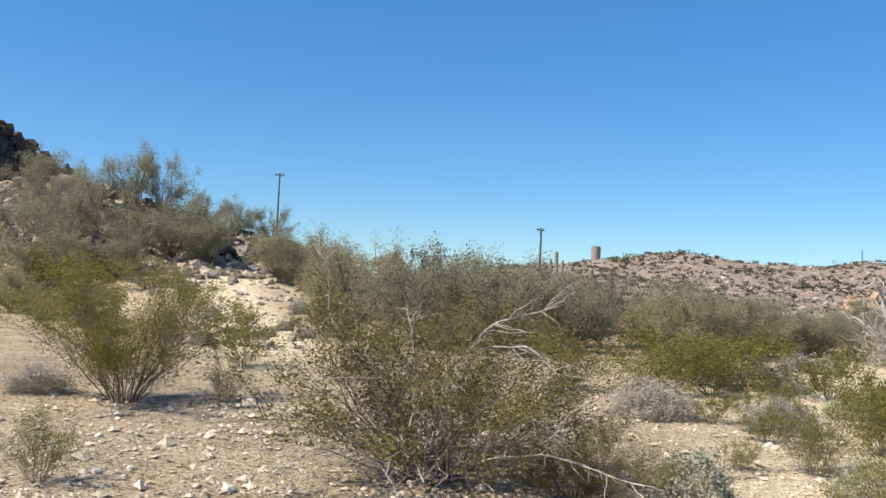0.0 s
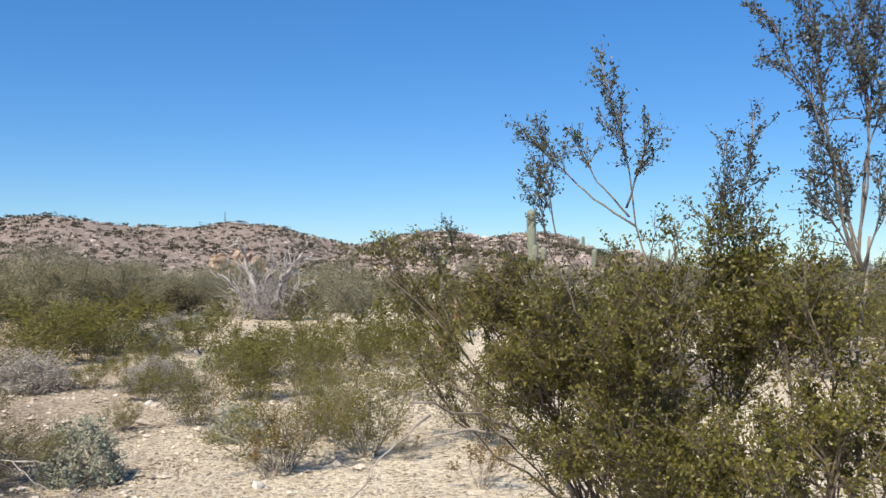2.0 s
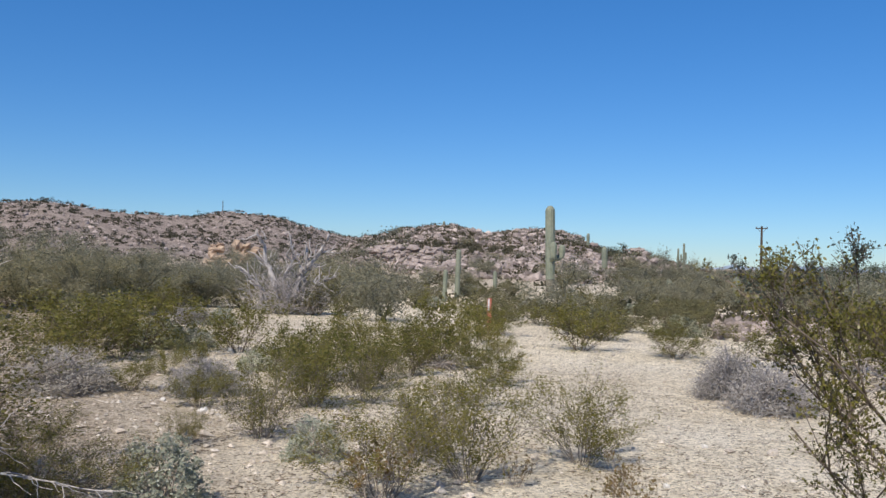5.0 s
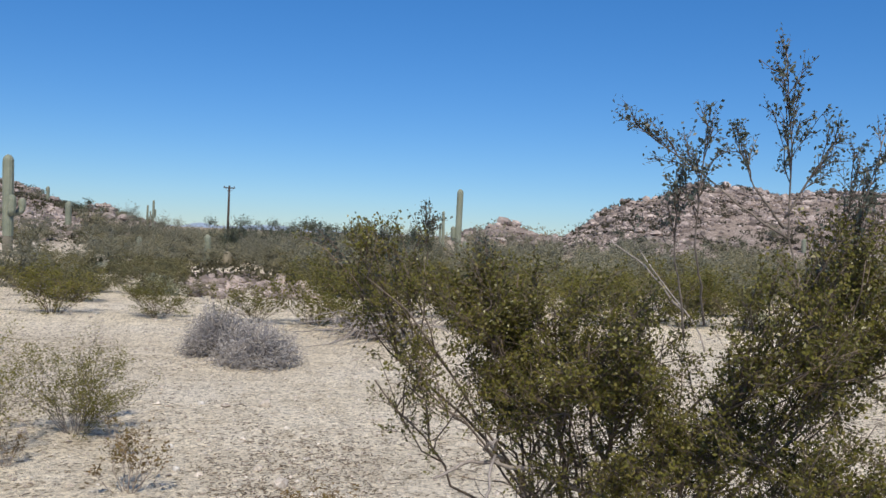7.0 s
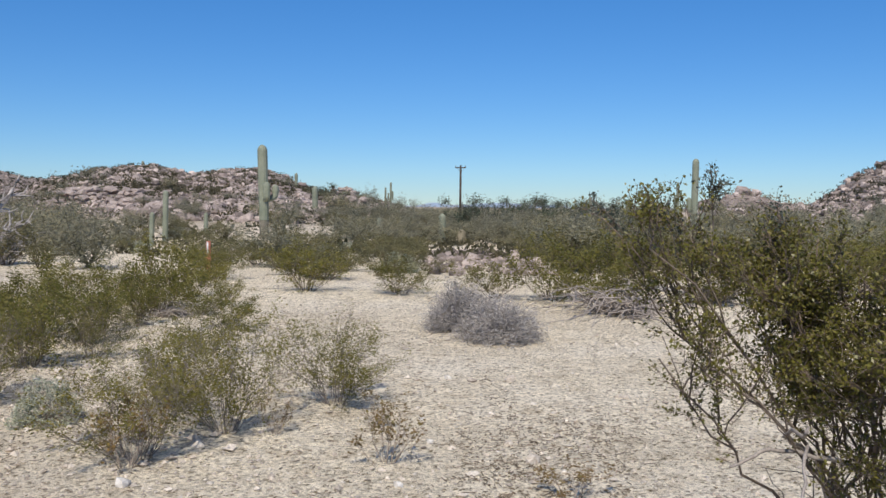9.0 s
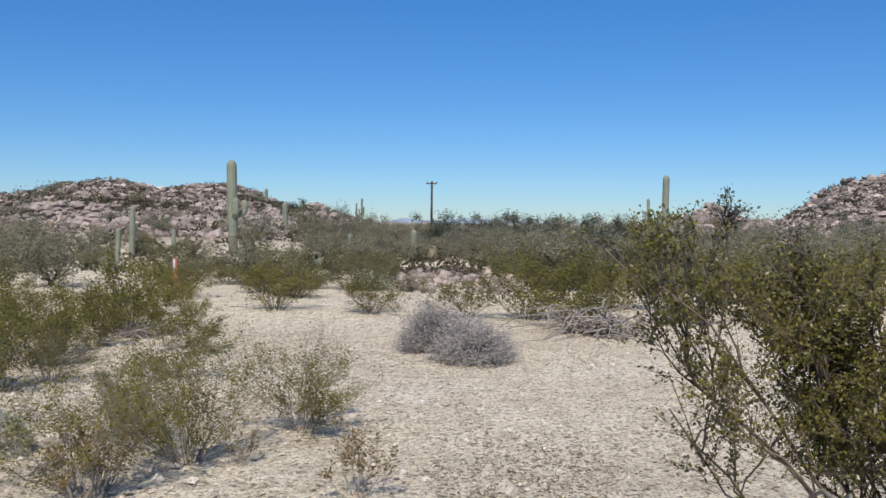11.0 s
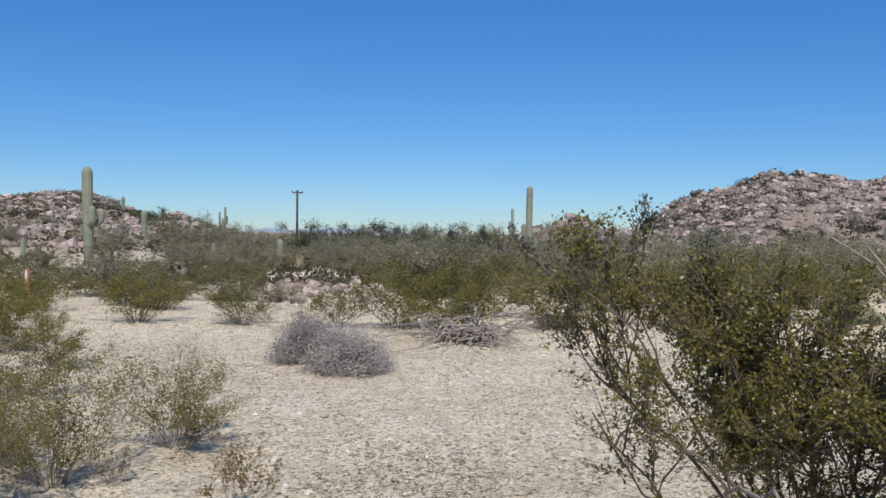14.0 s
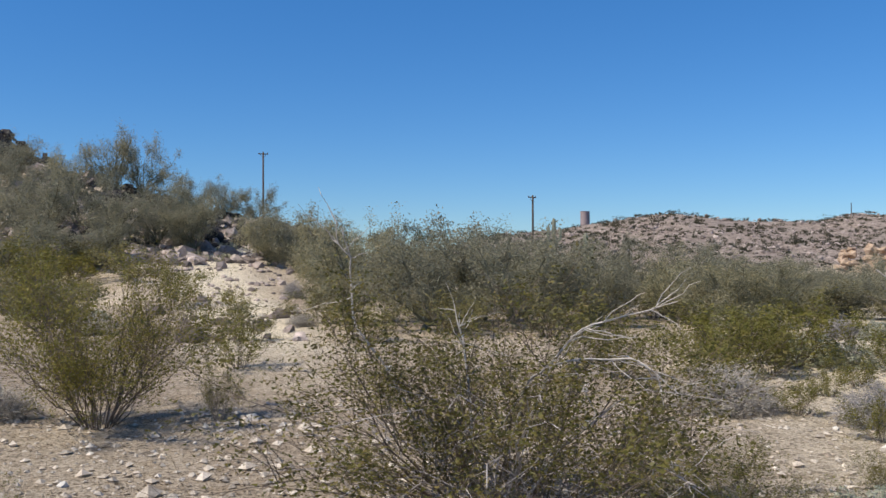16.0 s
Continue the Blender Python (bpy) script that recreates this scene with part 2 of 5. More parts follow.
TANK = surface("pinkish_tank_paint", (0.27, 0.215, 0.22), (0.36, 0.29, 0.295), 0.6, 8.0, 0.6, 0.2, 0.01)
STEEL = surface("dull_steel", (0.22, 0.22, 0.22), (0.34, 0.34, 0.34), 3.0, 40.0, 0.5, 0.2, 0.002, metal=0.6)
ORANGE = surface("faded_orange_plastic", (0.48, 0.15, 0.095), (0.60, 0.225, 0.15), 5.0, 50.0, 0.6, 0.1, 0.001)
WHITE = surface("white_reflective_sheet", (0.66, 0.64, 0.62), (0.80, 0.79, 0.78), 5.0, 50.0, 0.5, 0.1, 0.001)
# The haze of distance is put into this pale blue base colour.
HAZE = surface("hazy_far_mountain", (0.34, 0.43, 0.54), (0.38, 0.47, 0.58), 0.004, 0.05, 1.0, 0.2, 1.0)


# ---- terrain ----
def lattice(ix, iy, seed):
    n = (ix.astype(np.int64) * 374761393 + iy.astype(np.int64) * 668265263 + seed * 1442695041) & 0x7FFFFFFF
    n = ((n ^ (n >> 13)) * 1274126177) & 0x7FFFFFFF
    return ((n ^ (n >> 16)) & 0xFFFF) / 65535.0


def value_noise(x, y, seed):
    x0, y0 = np.floor(x), np.floor(y)
    fx, fy = x - x0, y - y0
    fx, fy = fx * fx * (3 - 2 * fx), fy * fy * (3 - 2 * fy)
    a, b = lattice(x0, y0, seed), lattice(x0 + 1, y0, seed)
    c, d = lattice(x0, y0 + 1, seed), lattice(x0 + 1, y0 + 1, seed)
    return (a * (1 - fx) + b * fx) * (1 - fy) + (c * (1 - fx) + d * fx) * fy - 0.5


def fractal(x, y, size, seed, octaves=4, gain=0.5):
    out, amp = 0.0, 1.0
    for k in range(octaves):
        out = out + amp * value_noise(x * 2**k / size, y * 2**k / size, seed + 17 * k)
        amp *= gain
    return out


# Ridge lines : bearing to the left of +y, rise above eye level (degrees), distance (m).
FAR_RIDGE = [(-3.0, 1.70, 250), (-7.59, 2.10, 245), (-9.78, 2.55, 245), (-12.38, 3.00, 240), (-14.48, 3.29, 235), (-16.97, 2.84, 235), (-19.07, 2.51, 240), (-22.15, 2.51, 255), (-24.31, 2.79, 268), (-25.89, 2.82, 268), (-28.09, 2.57, 275), (-30.68, 1.90, 300), (-32.28, 1.57, 320), (-35.87, 1.27, 340)]
ROCKY_HILL = [(-32.08, 1.07, 150), (-33.68, 1.75, 135), (-35.48, 2.21, 125), (-37.17, 2.29, 118), (-38.57, 2.19, 112), (-40.27, 1.82, 108), (-41.97, 2.02, 108), (-44.16, 2.45, 108), (-45.26, 2.27, 106), (-46.56, 1.72, 104), (-47.86, 1.27, 104), (-49.75, 0.73, 102), (-50.8, -0.17, 102), (-51.8, -0.67, 102)]
RIGHT_HILL = [(-77.29, -0.07, 125), (-78.89, 0.98, 125), (-80.19, 2.08, 124), (-81.58, 2.73, 122), (-83.18, 3.13, 120), (-84.48, 3.63, 118), (-85.78, 3.98, 118), (-88.78, 3.84, 120), (-90.37, 3.44, 120), (-92.57, 3.69, 120), (-96.77, 3.54, 118), (-105.77, 3.14, 125), (-117.77, 1.64, 140)]
KNOLL = [(-71.6, 0.14, 150), (-72.8, 0.99, 150), (-74.09, 1.34, 150), (-75.39, 1.04, 150), (-76.79, 0.45, 150)]
FOOTHILL = [(5.49, 0.47, 66), (7.59, 2.07, 66), (8.89, 2.57, 66), (9.98, 2.88, 66), (13.38, 3.53, 66), (16.78, 4.33, 67), (21.57, 5.28, 72), (26.97, 5.59, 80), (35.97, 6.69, 88), (49.97, 6.19, 90)]
DARK_HILL = [(19.77, 3.33, 172), (21.97, 5.63, 156), (23.17, 6.53, 148), (24.47, 7.33, 140), (25.37, 7.94, 134), (26.37, 8.54, 130), (30.97, 10.84, 112), (37.97, 11.84, 100)]
BACK_RISE = [(70, 2.0, 260), (110, 3.0, 260), (150, 2.6, 280), (190, 2.8, 280), (225, 2.2, 260)]


def ridge_height(x, y, line, foot, sharp):
    """A ridge whose crest follows the line, sloping down towards the walk and away from it."""
    line = sorted(line)
    at, rise, dist = (np.array([row[k] for row in line], float) for k in range(3))
    az = np.degrees(np.arctan2(-x, y))
    az = np.where(az < -140, az + 360, az)
    d = np.interp(az, at, dist)
    crest = 1.6 + d * np.tan(np.radians(np.interp(az, at, rise)))
    edge = np.clip(1 - np.maximum(at[0] - az, az - at[-1]) / 5.0, 0, 1)
    return np.maximum(crest, 0) * np.minimum(edge, 1) * np.clip(1 - np.abs(np.hypot(x, y) - d) / foot, 0, 1) ** sharp


def hills(x, y):
    lift = [ridge_height(x, y, *r) for r in ((FAR_RIDGE, 125, 1.15), (ROCKY_HILL, 78, 1.25), (RIGHT_HILL, 50, 1.1), (KNOLL, 22, 1.0), (FOOTHILL, 36, 1.25), (DARK_HILL, 30, 0.8), (BACK_RISE, 120, 1.2))]
    across, deep = 0.65 * (x - 57.5) - 0.76 * (y - 49.3), 0.76 * (x - 57.5) + 0.65 * (y - 49.3)
    lift.append(2.4 * np.exp(-((across / 6.2) ** 4) - (deep / 6.5) ** 2))
    return lift


def ground_z(x, y):
    x, y = np.asarray(x, float), np.asarray(y, float)
    lift = hills(x, y)
    h = np.maximum.reduce(lift)
    r = np.hypot(x, y)
    rough = np.clip(h / 4, 0, 1)
    z = h + rough * (fractal(x, y, 14, 3, 5, 0.6) * 0.9)
    z = z + 0.07 * fractal(x, y, 3.5, 9, 4) * np.clip(r / 4, 0.3, 1) + 0.5 * fractal(x, y, 40, 21, 3) * np.clip((r - 12) / 30, 0, 1)
    return z - 0.008 * np.clip(r - 20, 0, 60)


def ground_at(x, y):
    return float(ground_z(np.array([x]), np.array([y]))[0])


def in_wash(x, y):
    """1 in the pale sandy wash that comes down from the foothill, 0 away from it."""
    r = np.hypot(x, y)
    side = np.degrees(np.arctan2(-x, y)) - np.interp(r, [22, 32, 42, 50, 60], [11.0, 12.2, 13.2, 12.6, 11.4])
    return np.clip(1.6 - np.abs(side) / np.interp(r, [22, 40, 60], [3.0, 1.9, 0.9]), 0, 1) * np.clip((r - 14) / 8, 0, 1) * np.clip((62 - r) / 6, 0, 1)


def terrain():
    """One sheet: rings round the walk, narrow near it and wide far off, out to the horizon."""
    az = np.radians(np.r_[np.arange(34, -106, -0.6), np.arange(-106, -326, -2.2)])
    rad = np.r_[0.0, np.geomspace(0.5, 420, 200), np.geomspace(460, 4200, 22)]
    a, r = np.meshgrid(az, rad[1:])
    x, y = 0.3 - np.sin(a) * r, 1.0 + np.cos(a) * r
    z = ground_z(x, y)
    n, k = len(az), len(rad) - 1
    co = np.stack([x.ravel(), y.ravel(), z.ravel()], 1)
    co = np.vstack([co, [[0.3, 1.0, ground_at(0.3, 1.0)]]])
    i, j = np.meshgrid(np.arange(k - 1), np.arange(n), indexing="ij")
    j2 = (j + 1) % n
    quads = np.stack([i * n + j, i * n + j2, (i + 1) * n + j2, (i + 1) * n + j], -1).reshape(-1, 4)[:, ::-1]
    me = bpy.data.meshes.new("ground")
    faces = quads.tolist() + [[n * k, q, (q + 1) % n] for q in range(n)]
    me.from_pydata(co.tolist(), [], faces)
    lift = hills(co[:, 0], co[:, 1])
    h = np.maximum.reduce(lift)
    soil = np.ones((len(co), 4))
    soil[:, 0] = np.clip((h - 0.3) / 1.4, 0, 1) * np.where(lift[4] >= h - 1e-6, 0.55, 1.0)
    side = np.degrees(np.arctan2(-co[:, 0], co[:, 1]))
    left = np.clip((side + 32) / 24, 0, 1) * np.clip((150 - side) / 80, 0, 1) * np.clip(2.8 - np.hypot(co[:, 0], co[:, 1]) / 25, 0, 1)
    soil[:, 1] = np.clip(left * (1 - soil[:, 0]) + 0.35 * fractal(co[:, 0], co[:, 1], 5, 40, 3), 0, 1)
    wash = in_wash(co[:, 0], co[:, 1])
    soil[:, 0] *= 1 - 0.85 * wash
    soil[:, 1] *= 1 - 0.9 * wash
    soil[:, 1] = np.clip(soil[:, 1] + np.clip((np.hypot(co[:, 0], co[:, 1]) - 42) / 30, 0, 0.9) * (1 - soil[:, 0]) * (1 - wash), 0, 1)
    soil[:, 2] = np.clip(lift[5] / 6, 0, 1) * (lift[5] >= h - 1e-6)
    me.color_attributes.new("soil", "FLOAT_COLOR", "POINT").data.foreach_set("color", soil.ravel())
    me.polygons.foreach_set("use_smooth", [True] * len(me.polygons))
    me.materials.append(GROUND)
    return tagged(new("ground", me), "pale sandy desert ground rising into stony pink hills", "ground", kind="structure")


terrain()


# ---- mesh building ----
class Build:
    """Gathers points and faces of one part."""

    def __init__(self):
        self.v, self.f, self.n = [], [], 0

    def add(self, verts, faces):
        self.v.append(np.asarray(verts, float).reshape(-1, 3))
        self.f += [[q + self.n for q in face] for face in faces]
        self.n += len(self.v[-1])

    def tube(self, pts, radii, sides=4, caps=True):
        pts = np.asarray(pts, float)
        d = np.gradient(pts, axis=0)
        d /= np.linalg.norm(d, axis=1, keepdims=True) + 1e-9
        ref = np.where(np.abs(d[:, 2:3]) > 0.9, [[1.0, 0, 0]], [[0, 0, 1.0]])
        u = np.cross(d, ref)
        u /= np.linalg.norm(u, axis=1, keepdims=True) + 1e-9
        w = np.cross(d, u)
        t = np.arange(sides) * 2 * np.pi / sides
        ring = pts[:, None] + np.asarray(radii)[:, None, None] * (np.cos(t)[None, :, None] * u[:, None] + np.sin(t)[None, :, None] * w[:, None])
        n = len(pts)
        faces = [[i * sides + q, i * sides + (q + 1) % sides, (i + 1) * sides + (q + 1) % sides, (i + 1) * sides + q] for i in range(n - 1) for q in range(sides)]
        if caps:
            faces.append([(n - 1) * sides + q for q in range(sides)])
            faces.append([q for q in range(sides)][::-1])
        self.add(ring, faces)

    def leaves(self, rng, pos, size, narrow=0.45, up=0.3):
        """A kite-shaped leaf, folded along its middle, at each place."""
        n = len(pos)
        if not n:
            return
        pos = np.asarray(pos, float)
        d = rng.normal(size=(n, 3)) + [0, 0, up]
        d /= np.linalg.norm(d, axis=1, keepdims=True)
        s = np.cross(d, rng.normal(size=(n, 3)))
        s /= np.linalg.norm(s, axis=1, keepdims=True) + 1e-9
        k = (size * rng.uniform(0.6, 1.3, n))[:, None]
        q = np.stack([pos, pos + k * (0.5 * d + narrow * s), pos + k * d, pos + k * (0.5 * d - narrow * s)], 1)
        base = self.n
        self.v.append(q.reshape(-1, 3))
        self.f += (base + np.arange(4 * n).reshape(n, 4)).tolist()
        self.n += 4 * n

    def leaflets(self, rng, pos, size, narrow=0.3, up=0.3):
        """A small three-cornered leaf at each place, for foliage whose leaves are a few millimetres."""
        pos = np.asarray(pos, float)
        n = len(pos)
        d = rng.normal(size=(n, 3)) + [0, 0, up]
        d /= np.linalg.norm(d, axis=1, keepdims=True)
        w = np.cross(d, rng.normal(size=(n, 3)))
        w /= np.linalg.norm(w, axis=1, keepdims=True) + 1e-9
        k = (size * rng.uniform(0.6, 1.4, n))[:, None]
        q = np.stack([pos - k * narrow * w, pos + k * narrow * w, pos + k * d], 1)
        base = self.n
        self.v.append(q.reshape(-1, 3))
        self.f += (base + np.arange(3 * n).reshape(n, 3)).tolist()
        self.n += 3 * n

    def mesh(self, name, material, smooth=False):
        me = bpy.data.meshes.new(name)
        me.from_pydata(np.vstack(self.v).tolist(), [], self.f)
        me.materials.append(material)
        if smooth:
            me.polygons.foreach_set("use_smooth", [True] * len(me.polygons))
        return me

    def part(self, name, material, parent=None, label="", smooth=False):
        ob = new(name, self.mesh(name, material, smooth))
        ob.parent = parent
        return tagged(ob, label) if label else ob


def thing(name, label, category, group="", kind=""):
    ob = new(name)
    ob.empty_display_size = 0.1
    return tagged(ob, label, category, group, kind)


def seat(x, y, turn=0.0, sx=1.0, sz=1.0, sink=0.02):
    """A pose on the ground, with a scale across and a scale upwards."""
    return Matrix.Translation((x, y, ground_at(x, y) - sink)) @ Matrix.Rotation(turn, 4, "Z") @ Matrix.Diagonal((sx, sx, sz, 1))


def put(makers, rows, seed, group=""):
    """The first rows take the templates themselves, the rest are copies. Rows: x, y, width, height."""
    rng = random.Random(seed)
    made = []
    for n, (x, y, w, h) in enumerate(rows):
        m = seat(x, y, rng.uniform(0, 6.28), w, h)
        ob = makers[n % len(makers)]
        if n < len(makers):
            ob.matrix_basis = m
        else:
            ob = copy_thing(first[n % len(makers)], m)
            ob.matrix_basis = m
        if n < len(makers):
            first = makers
        made.append(ob)
        if group:
            ob["group"] = group
    return made


def limb(rng, start, aim, bend=0.08, count=6, droop=0.0):
    """A crooked line from start to aim."""
    start, aim = np.asarray(start, float), np.asarray(aim, float)
    t = np.linspace(0, 1, count)[:, None]
    size = np.linalg.norm(aim - start)
    wob = np.cumsum(rng.normal(size=(count, 3)) * bend * size / count**0.5, 0)
    wob -= wob[:1] + (wob[-1:] - wob[:1]) * t
    p = start + (aim - start) * t + wob
    p[:, 2] += droop * size * np.sin(np.pi * t[:, 0])
    return p


def along(p, t):
    k = t * (len(p) - 1)
    i = min(int(k), len(p) - 2)
    return p[i] + (p[i + 1] - p[i]) * (k - i)


def turned(rng, d, spread):
    d = d + rng.normal(size=3) * spread
    return d / (np.linalg.norm(d) + 1e-9)


def shrub_mesh(rng, stems, twigs, leaf_n, leaf, radius=0.011, lift=0.35, sub=5, fine=4, open_base=0.3, twig_len=0.28, narrow=0.42, jitter=0.02, lean=0.5):
    """A many-stemmed shrub about 1 m wide and 1 m high: wood and the places of its leaves."""
    wood, spots = Build(), []
    for s in range(stems):
        a = s * 2.399 + rng.uniform(-0.4, 0.4)
        out = lean * rng.uniform(0.25, 1.0)
        top = rng.uniform(0.5, 1.06) * (1.02 - 0.55 * out)
        aim = np.array([math.cos(a) * out, math.sin(a) * out, top * 0.86])
        start = np.array([math.cos(a) * 0.05, math.sin(a) * 0.05, -0.02])
        k = 6 if twigs else 4
        p = limb(rng, start, aim, 0.12, k, lift * 0.15)
        wood.tube(p, np.linspace(radius, radius * 0.3, k), 4 if twigs else 3, False)
        way = (aim - start) / np.linalg.norm(aim - start)
        for _ in range(sub):
            t = rng.uniform(open_base, 0.95)
            q0 = along(p, t)
            d = turned(rng, way + [0, 0, 0.25], 0.5)
            k = 3 if twigs > 1 else 2
            q = limb(rng, q0, q0 + d * rng.uniform(0.7, 1.2) * twig_len, 0.1, k)
            if twigs:
                wood.tube(q, np.linspace(radius * 0.4, radius * 0.15, k), 3, False)
            crowd = max(1, int(leaf_n * rng.choice([0.1, 0.45, 1.2, 2.1])))
            for _ in range(fine):
                r0 = along(q, rng.uniform(0.25, 1.0))
                e = turned(rng, d + [0, 0, 0.3], 0.55)
                r1 = r0 + e * rng.uniform(0.5, 1.1) * twig_len * 0.6
                if twigs > 1:
                    wood.tube([r0, r1], [radius * 0.16, radius * 0.08], 3, False)
                f = rng.uniform(0.1, 1.0, crowd)[:, None]
                spots.append(r0 + (r1 - r0) * f + rng.normal(size=(crowd, 3)) * jitter)
    spots = np.vstack(spots) * [1, 1, 1.15]
    wood.v = [v * [1, 1, 1.15] for v in wood.v]
    return wood, spots


def creosote(seed, level, label, leaf_material=None):
    """level 0 is near, 1 middling, 2 far, 3 large and near."""
    rng = np.random.default_rng(seed)
    ob = thing("creosote_bush", label, "bush")
    stems, sub, fine, n, size = ((24, 8, 5, 8, 0.017), (16, 8, 5, 7, 0.026), (12, 7, 5, 6, 0.038), (38, 11, 7, 11, 0.0115))[level]
    wood, spots = shrub_mesh(rng, stems, (2, 1, 0, 2)[level], n, size, (0.0036, 0.0045, 0.008, 0.0034)[level], 0.5, sub, fine, (0.12, 0.08, 0.05, 0.15)[level], 0.24, jitter=(0.022, 0.03, 0.038, 0.02)[level], lean=(0.62, 0.64, 0.66, 0.74)[level])
    wood.part("branchwork", ASH_BARK if level == 0 else BARK, ob)
    lv = Build()
    lv.leaflets(rng, spots, size, 0.34)
    lv.part("foliage", leaf_material or (PALE_CREOSOTE, PALE_CREOSOTE, FAR_CREOSOTE, PALE_CREOSOTE)[level], ob)
    return ob


def dome_points(rng, count, deep=0.25):
    """Places in the outer part of a lumpy half ball 1 m wide and 1 m high."""
    d = rng.normal(size=(count, 3))
    d[:, 2] = np.abs(d[:, 2]) * 0.9
    d /= np.linalg.norm(d, axis=1, keepdims=True)
    lump = 0.86 + 0.14 * np.sin(d[:, 0] * 7 + 1.3) * np.cos(d[:, 1] * 6 + d[:, 2] * 5)
    k = lump * (1 - deep * rng.uniform(0, 1, count) ** 1.5)
    return d * k[:, None] * [0.52, 0.52, 1.0], d


def brittlebush(seed, label):
    rng = np.random.default_rng(seed)
    ob = thing("brittlebush", label, "bush")
    wood = Build()
    for p, d in zip(*dome_points(rng, 46, 0.5)):
        wood.tube(limb(rng, p * 0.06, p, 0.1, 4, 0.05), [0.011, 0.008, 0.005, 0.003], 4, False)
    wood.part("branchwork", PALE_BARK, ob)
    lv = Build()
    spots = [p + rng.normal(size=(11, 3)) * 0.03 for p in dome_points(rng, 430, 0.26)[0]]
    lv.leaflets(rng, np.maximum(np.vstack(spots), [-1, -1, 0.03]), 0.038, 0.36, 0.6)
    lv.part("foliage", BRITTLE, ob)
    return ob


def grey_bush(seed, label):
    rng = np.random.default_rng(seed)
    ob = thing("grey_bursage", label, "bush")
    wood = Build()
    ends, ways = dome_points(rng, 460, 0.45)
    for p, d in zip(ends, ways):
        start = p * rng.uniform(0.25, 0.6)
        wood.tube(limb(rng, start, p + rng.normal(size=3) * 0.04, 0.16, 3, 0.05), [0.004, 0.003, 0.0018], 3, False)
    wood.part("twigwork", GREY_TWIG, ob)
    lv = Build()
    spots = [p * rng.uniform(0.75, 1.0) + rng.normal(size=(26, 3)) * 0.05 for p in ends]
    lv.leaflets(rng, np.maximum(np.vstack(spots), [-1, -1, 0.02]), 0.038, 0.12)
    lv.part("foliage", GREY_LEAF, ob)
    return ob


def dry_weed(seed, label):
    rng = np.random.default_rng(seed)
    ob = thing("dry_shrublet", label, "bush")
    wood, spots = shrub_mesh(rng, 10, 2, 4, 0.05, 0.009, 0.2, 5, 3, 0.3, 0.26, lean=0.55)
    wood.part("branchwork", PALE_BARK, ob)
    lv = Build()
    lv.leaves(rng, spots, 0.05, 0.35)
    lv.part("foliage", DRY_LEAF, ob)
    return ob


def desert_tree(seed, label, leaf_material, name="palo_verde_tree", dense=1.0, leaf=0.027):
    """About 1 m wide and 1 m high, to be scaled: forked trunk, limbs, airy crown."""
    rng = np.random.default_rng(seed)
    ob = thing(name, label, "tree")
    trunk, limbs, crown, spots = Build(), Build(), Build(), []
    fork = np.array([rng.uniform(-0.05, 0.05), rng.uniform(-0.05, 0.05), 0.05])
    trunk.tube(limb(rng, (0, 0, -0.05), fork, 0.1, 4), [0.035, 0.03, 0.027, 0.025], 7)
    for s in range(13):
        a = s * 2.399 + rng.uniform(-0.5, 0.5)
        out = rng.uniform(0.1, 0.46)
        aim = np.array([math.cos(a) * out, math.sin(a) * out, rng.uniform(0.16, 0.78) * (1 - 0.45 * out)])
        p = limb(rng, fork, aim, 0.16, 5, 0.06)
        limbs.tube(p, np.linspace(0.011, 0.003, 5), 3, False)
        for _ in range(6):
            q0 = along(p, rng.uniform(0.3, 1.0))
            d = turned(rng, (aim - fork) / np.linalg.norm(aim - fork), 0.6)
            q = limb(rng, q0, q0 + d * rng.uniform(0.08, 0.19), 0.12, 2)
            limbs.tube(q, [0.0035, 0.001], 3, False)
            for _ in range(5):
                r0 = along(q, rng.uniform(0.2, 1.0))
                e = turned(rng, d - [0, 0, 0.15], 0.7) * rng.uniform(0.05, 0.13)
                n = int(17 * dense)
                spots.append(r0 + e * rng.uniform(0, 1.2, n)[:, None] + rng.normal(size=(n, 3)) * 0.026)
    for b in (trunk, limbs):
        b.v = [v * [1, 1, 1.3] for v in b.v]
    wood = BARK if name == "ironwood_tree" else PALO_BARK
    trunk.part("trunk", wood, ob, smooth=True)
    limbs.part("limbwork", wood, ob)
    crown.leaflets(rng, np.vstack(spots) * [1, 1, 1.3], leaf * 0.85, 0.26, 0.25)
    crown.part("crown", leaf_material, ob)
    return ob


def cactus_column(b, pts, radii, ribs):
    """A ribbed stem round the line pts."""
    pts = np.asarray(pts, float)
    d = np.gradient(pts, axis=0)
    d /= np.linalg.norm(d, axis=1, keepdims=True)
    u = np.cross(d, [0.0, 1.0, 0.02])
    u /= np.linalg.norm(u, axis=1, keepdims=True)
    w = np.cross(d, u)
    m = ribs * 4
    t = np.arange(m) * 2 * np.pi / m
    prof = 1 + 0.09 * np.abs(np.cos(ribs * t / 2)) ** 0.7 - 0.09
    ring = pts[:, None] + np.asarray(radii)[:, None, None] * prof[None, :, None] * (np.cos(t)[None, :, None] * u[:, None] + np.sin(t)[None, :, None] * w[:, None])
    n = len(pts)
    faces = [[i * m + q, i * m + (q + 1) % m, (i + 1) * m + (q + 1) % m, (i + 1) * m + q] for i in range(n - 1) for q in range(m)]
    faces.append([(n - 1) * m + q for q in range(m)])
    b.add(ring, faces)


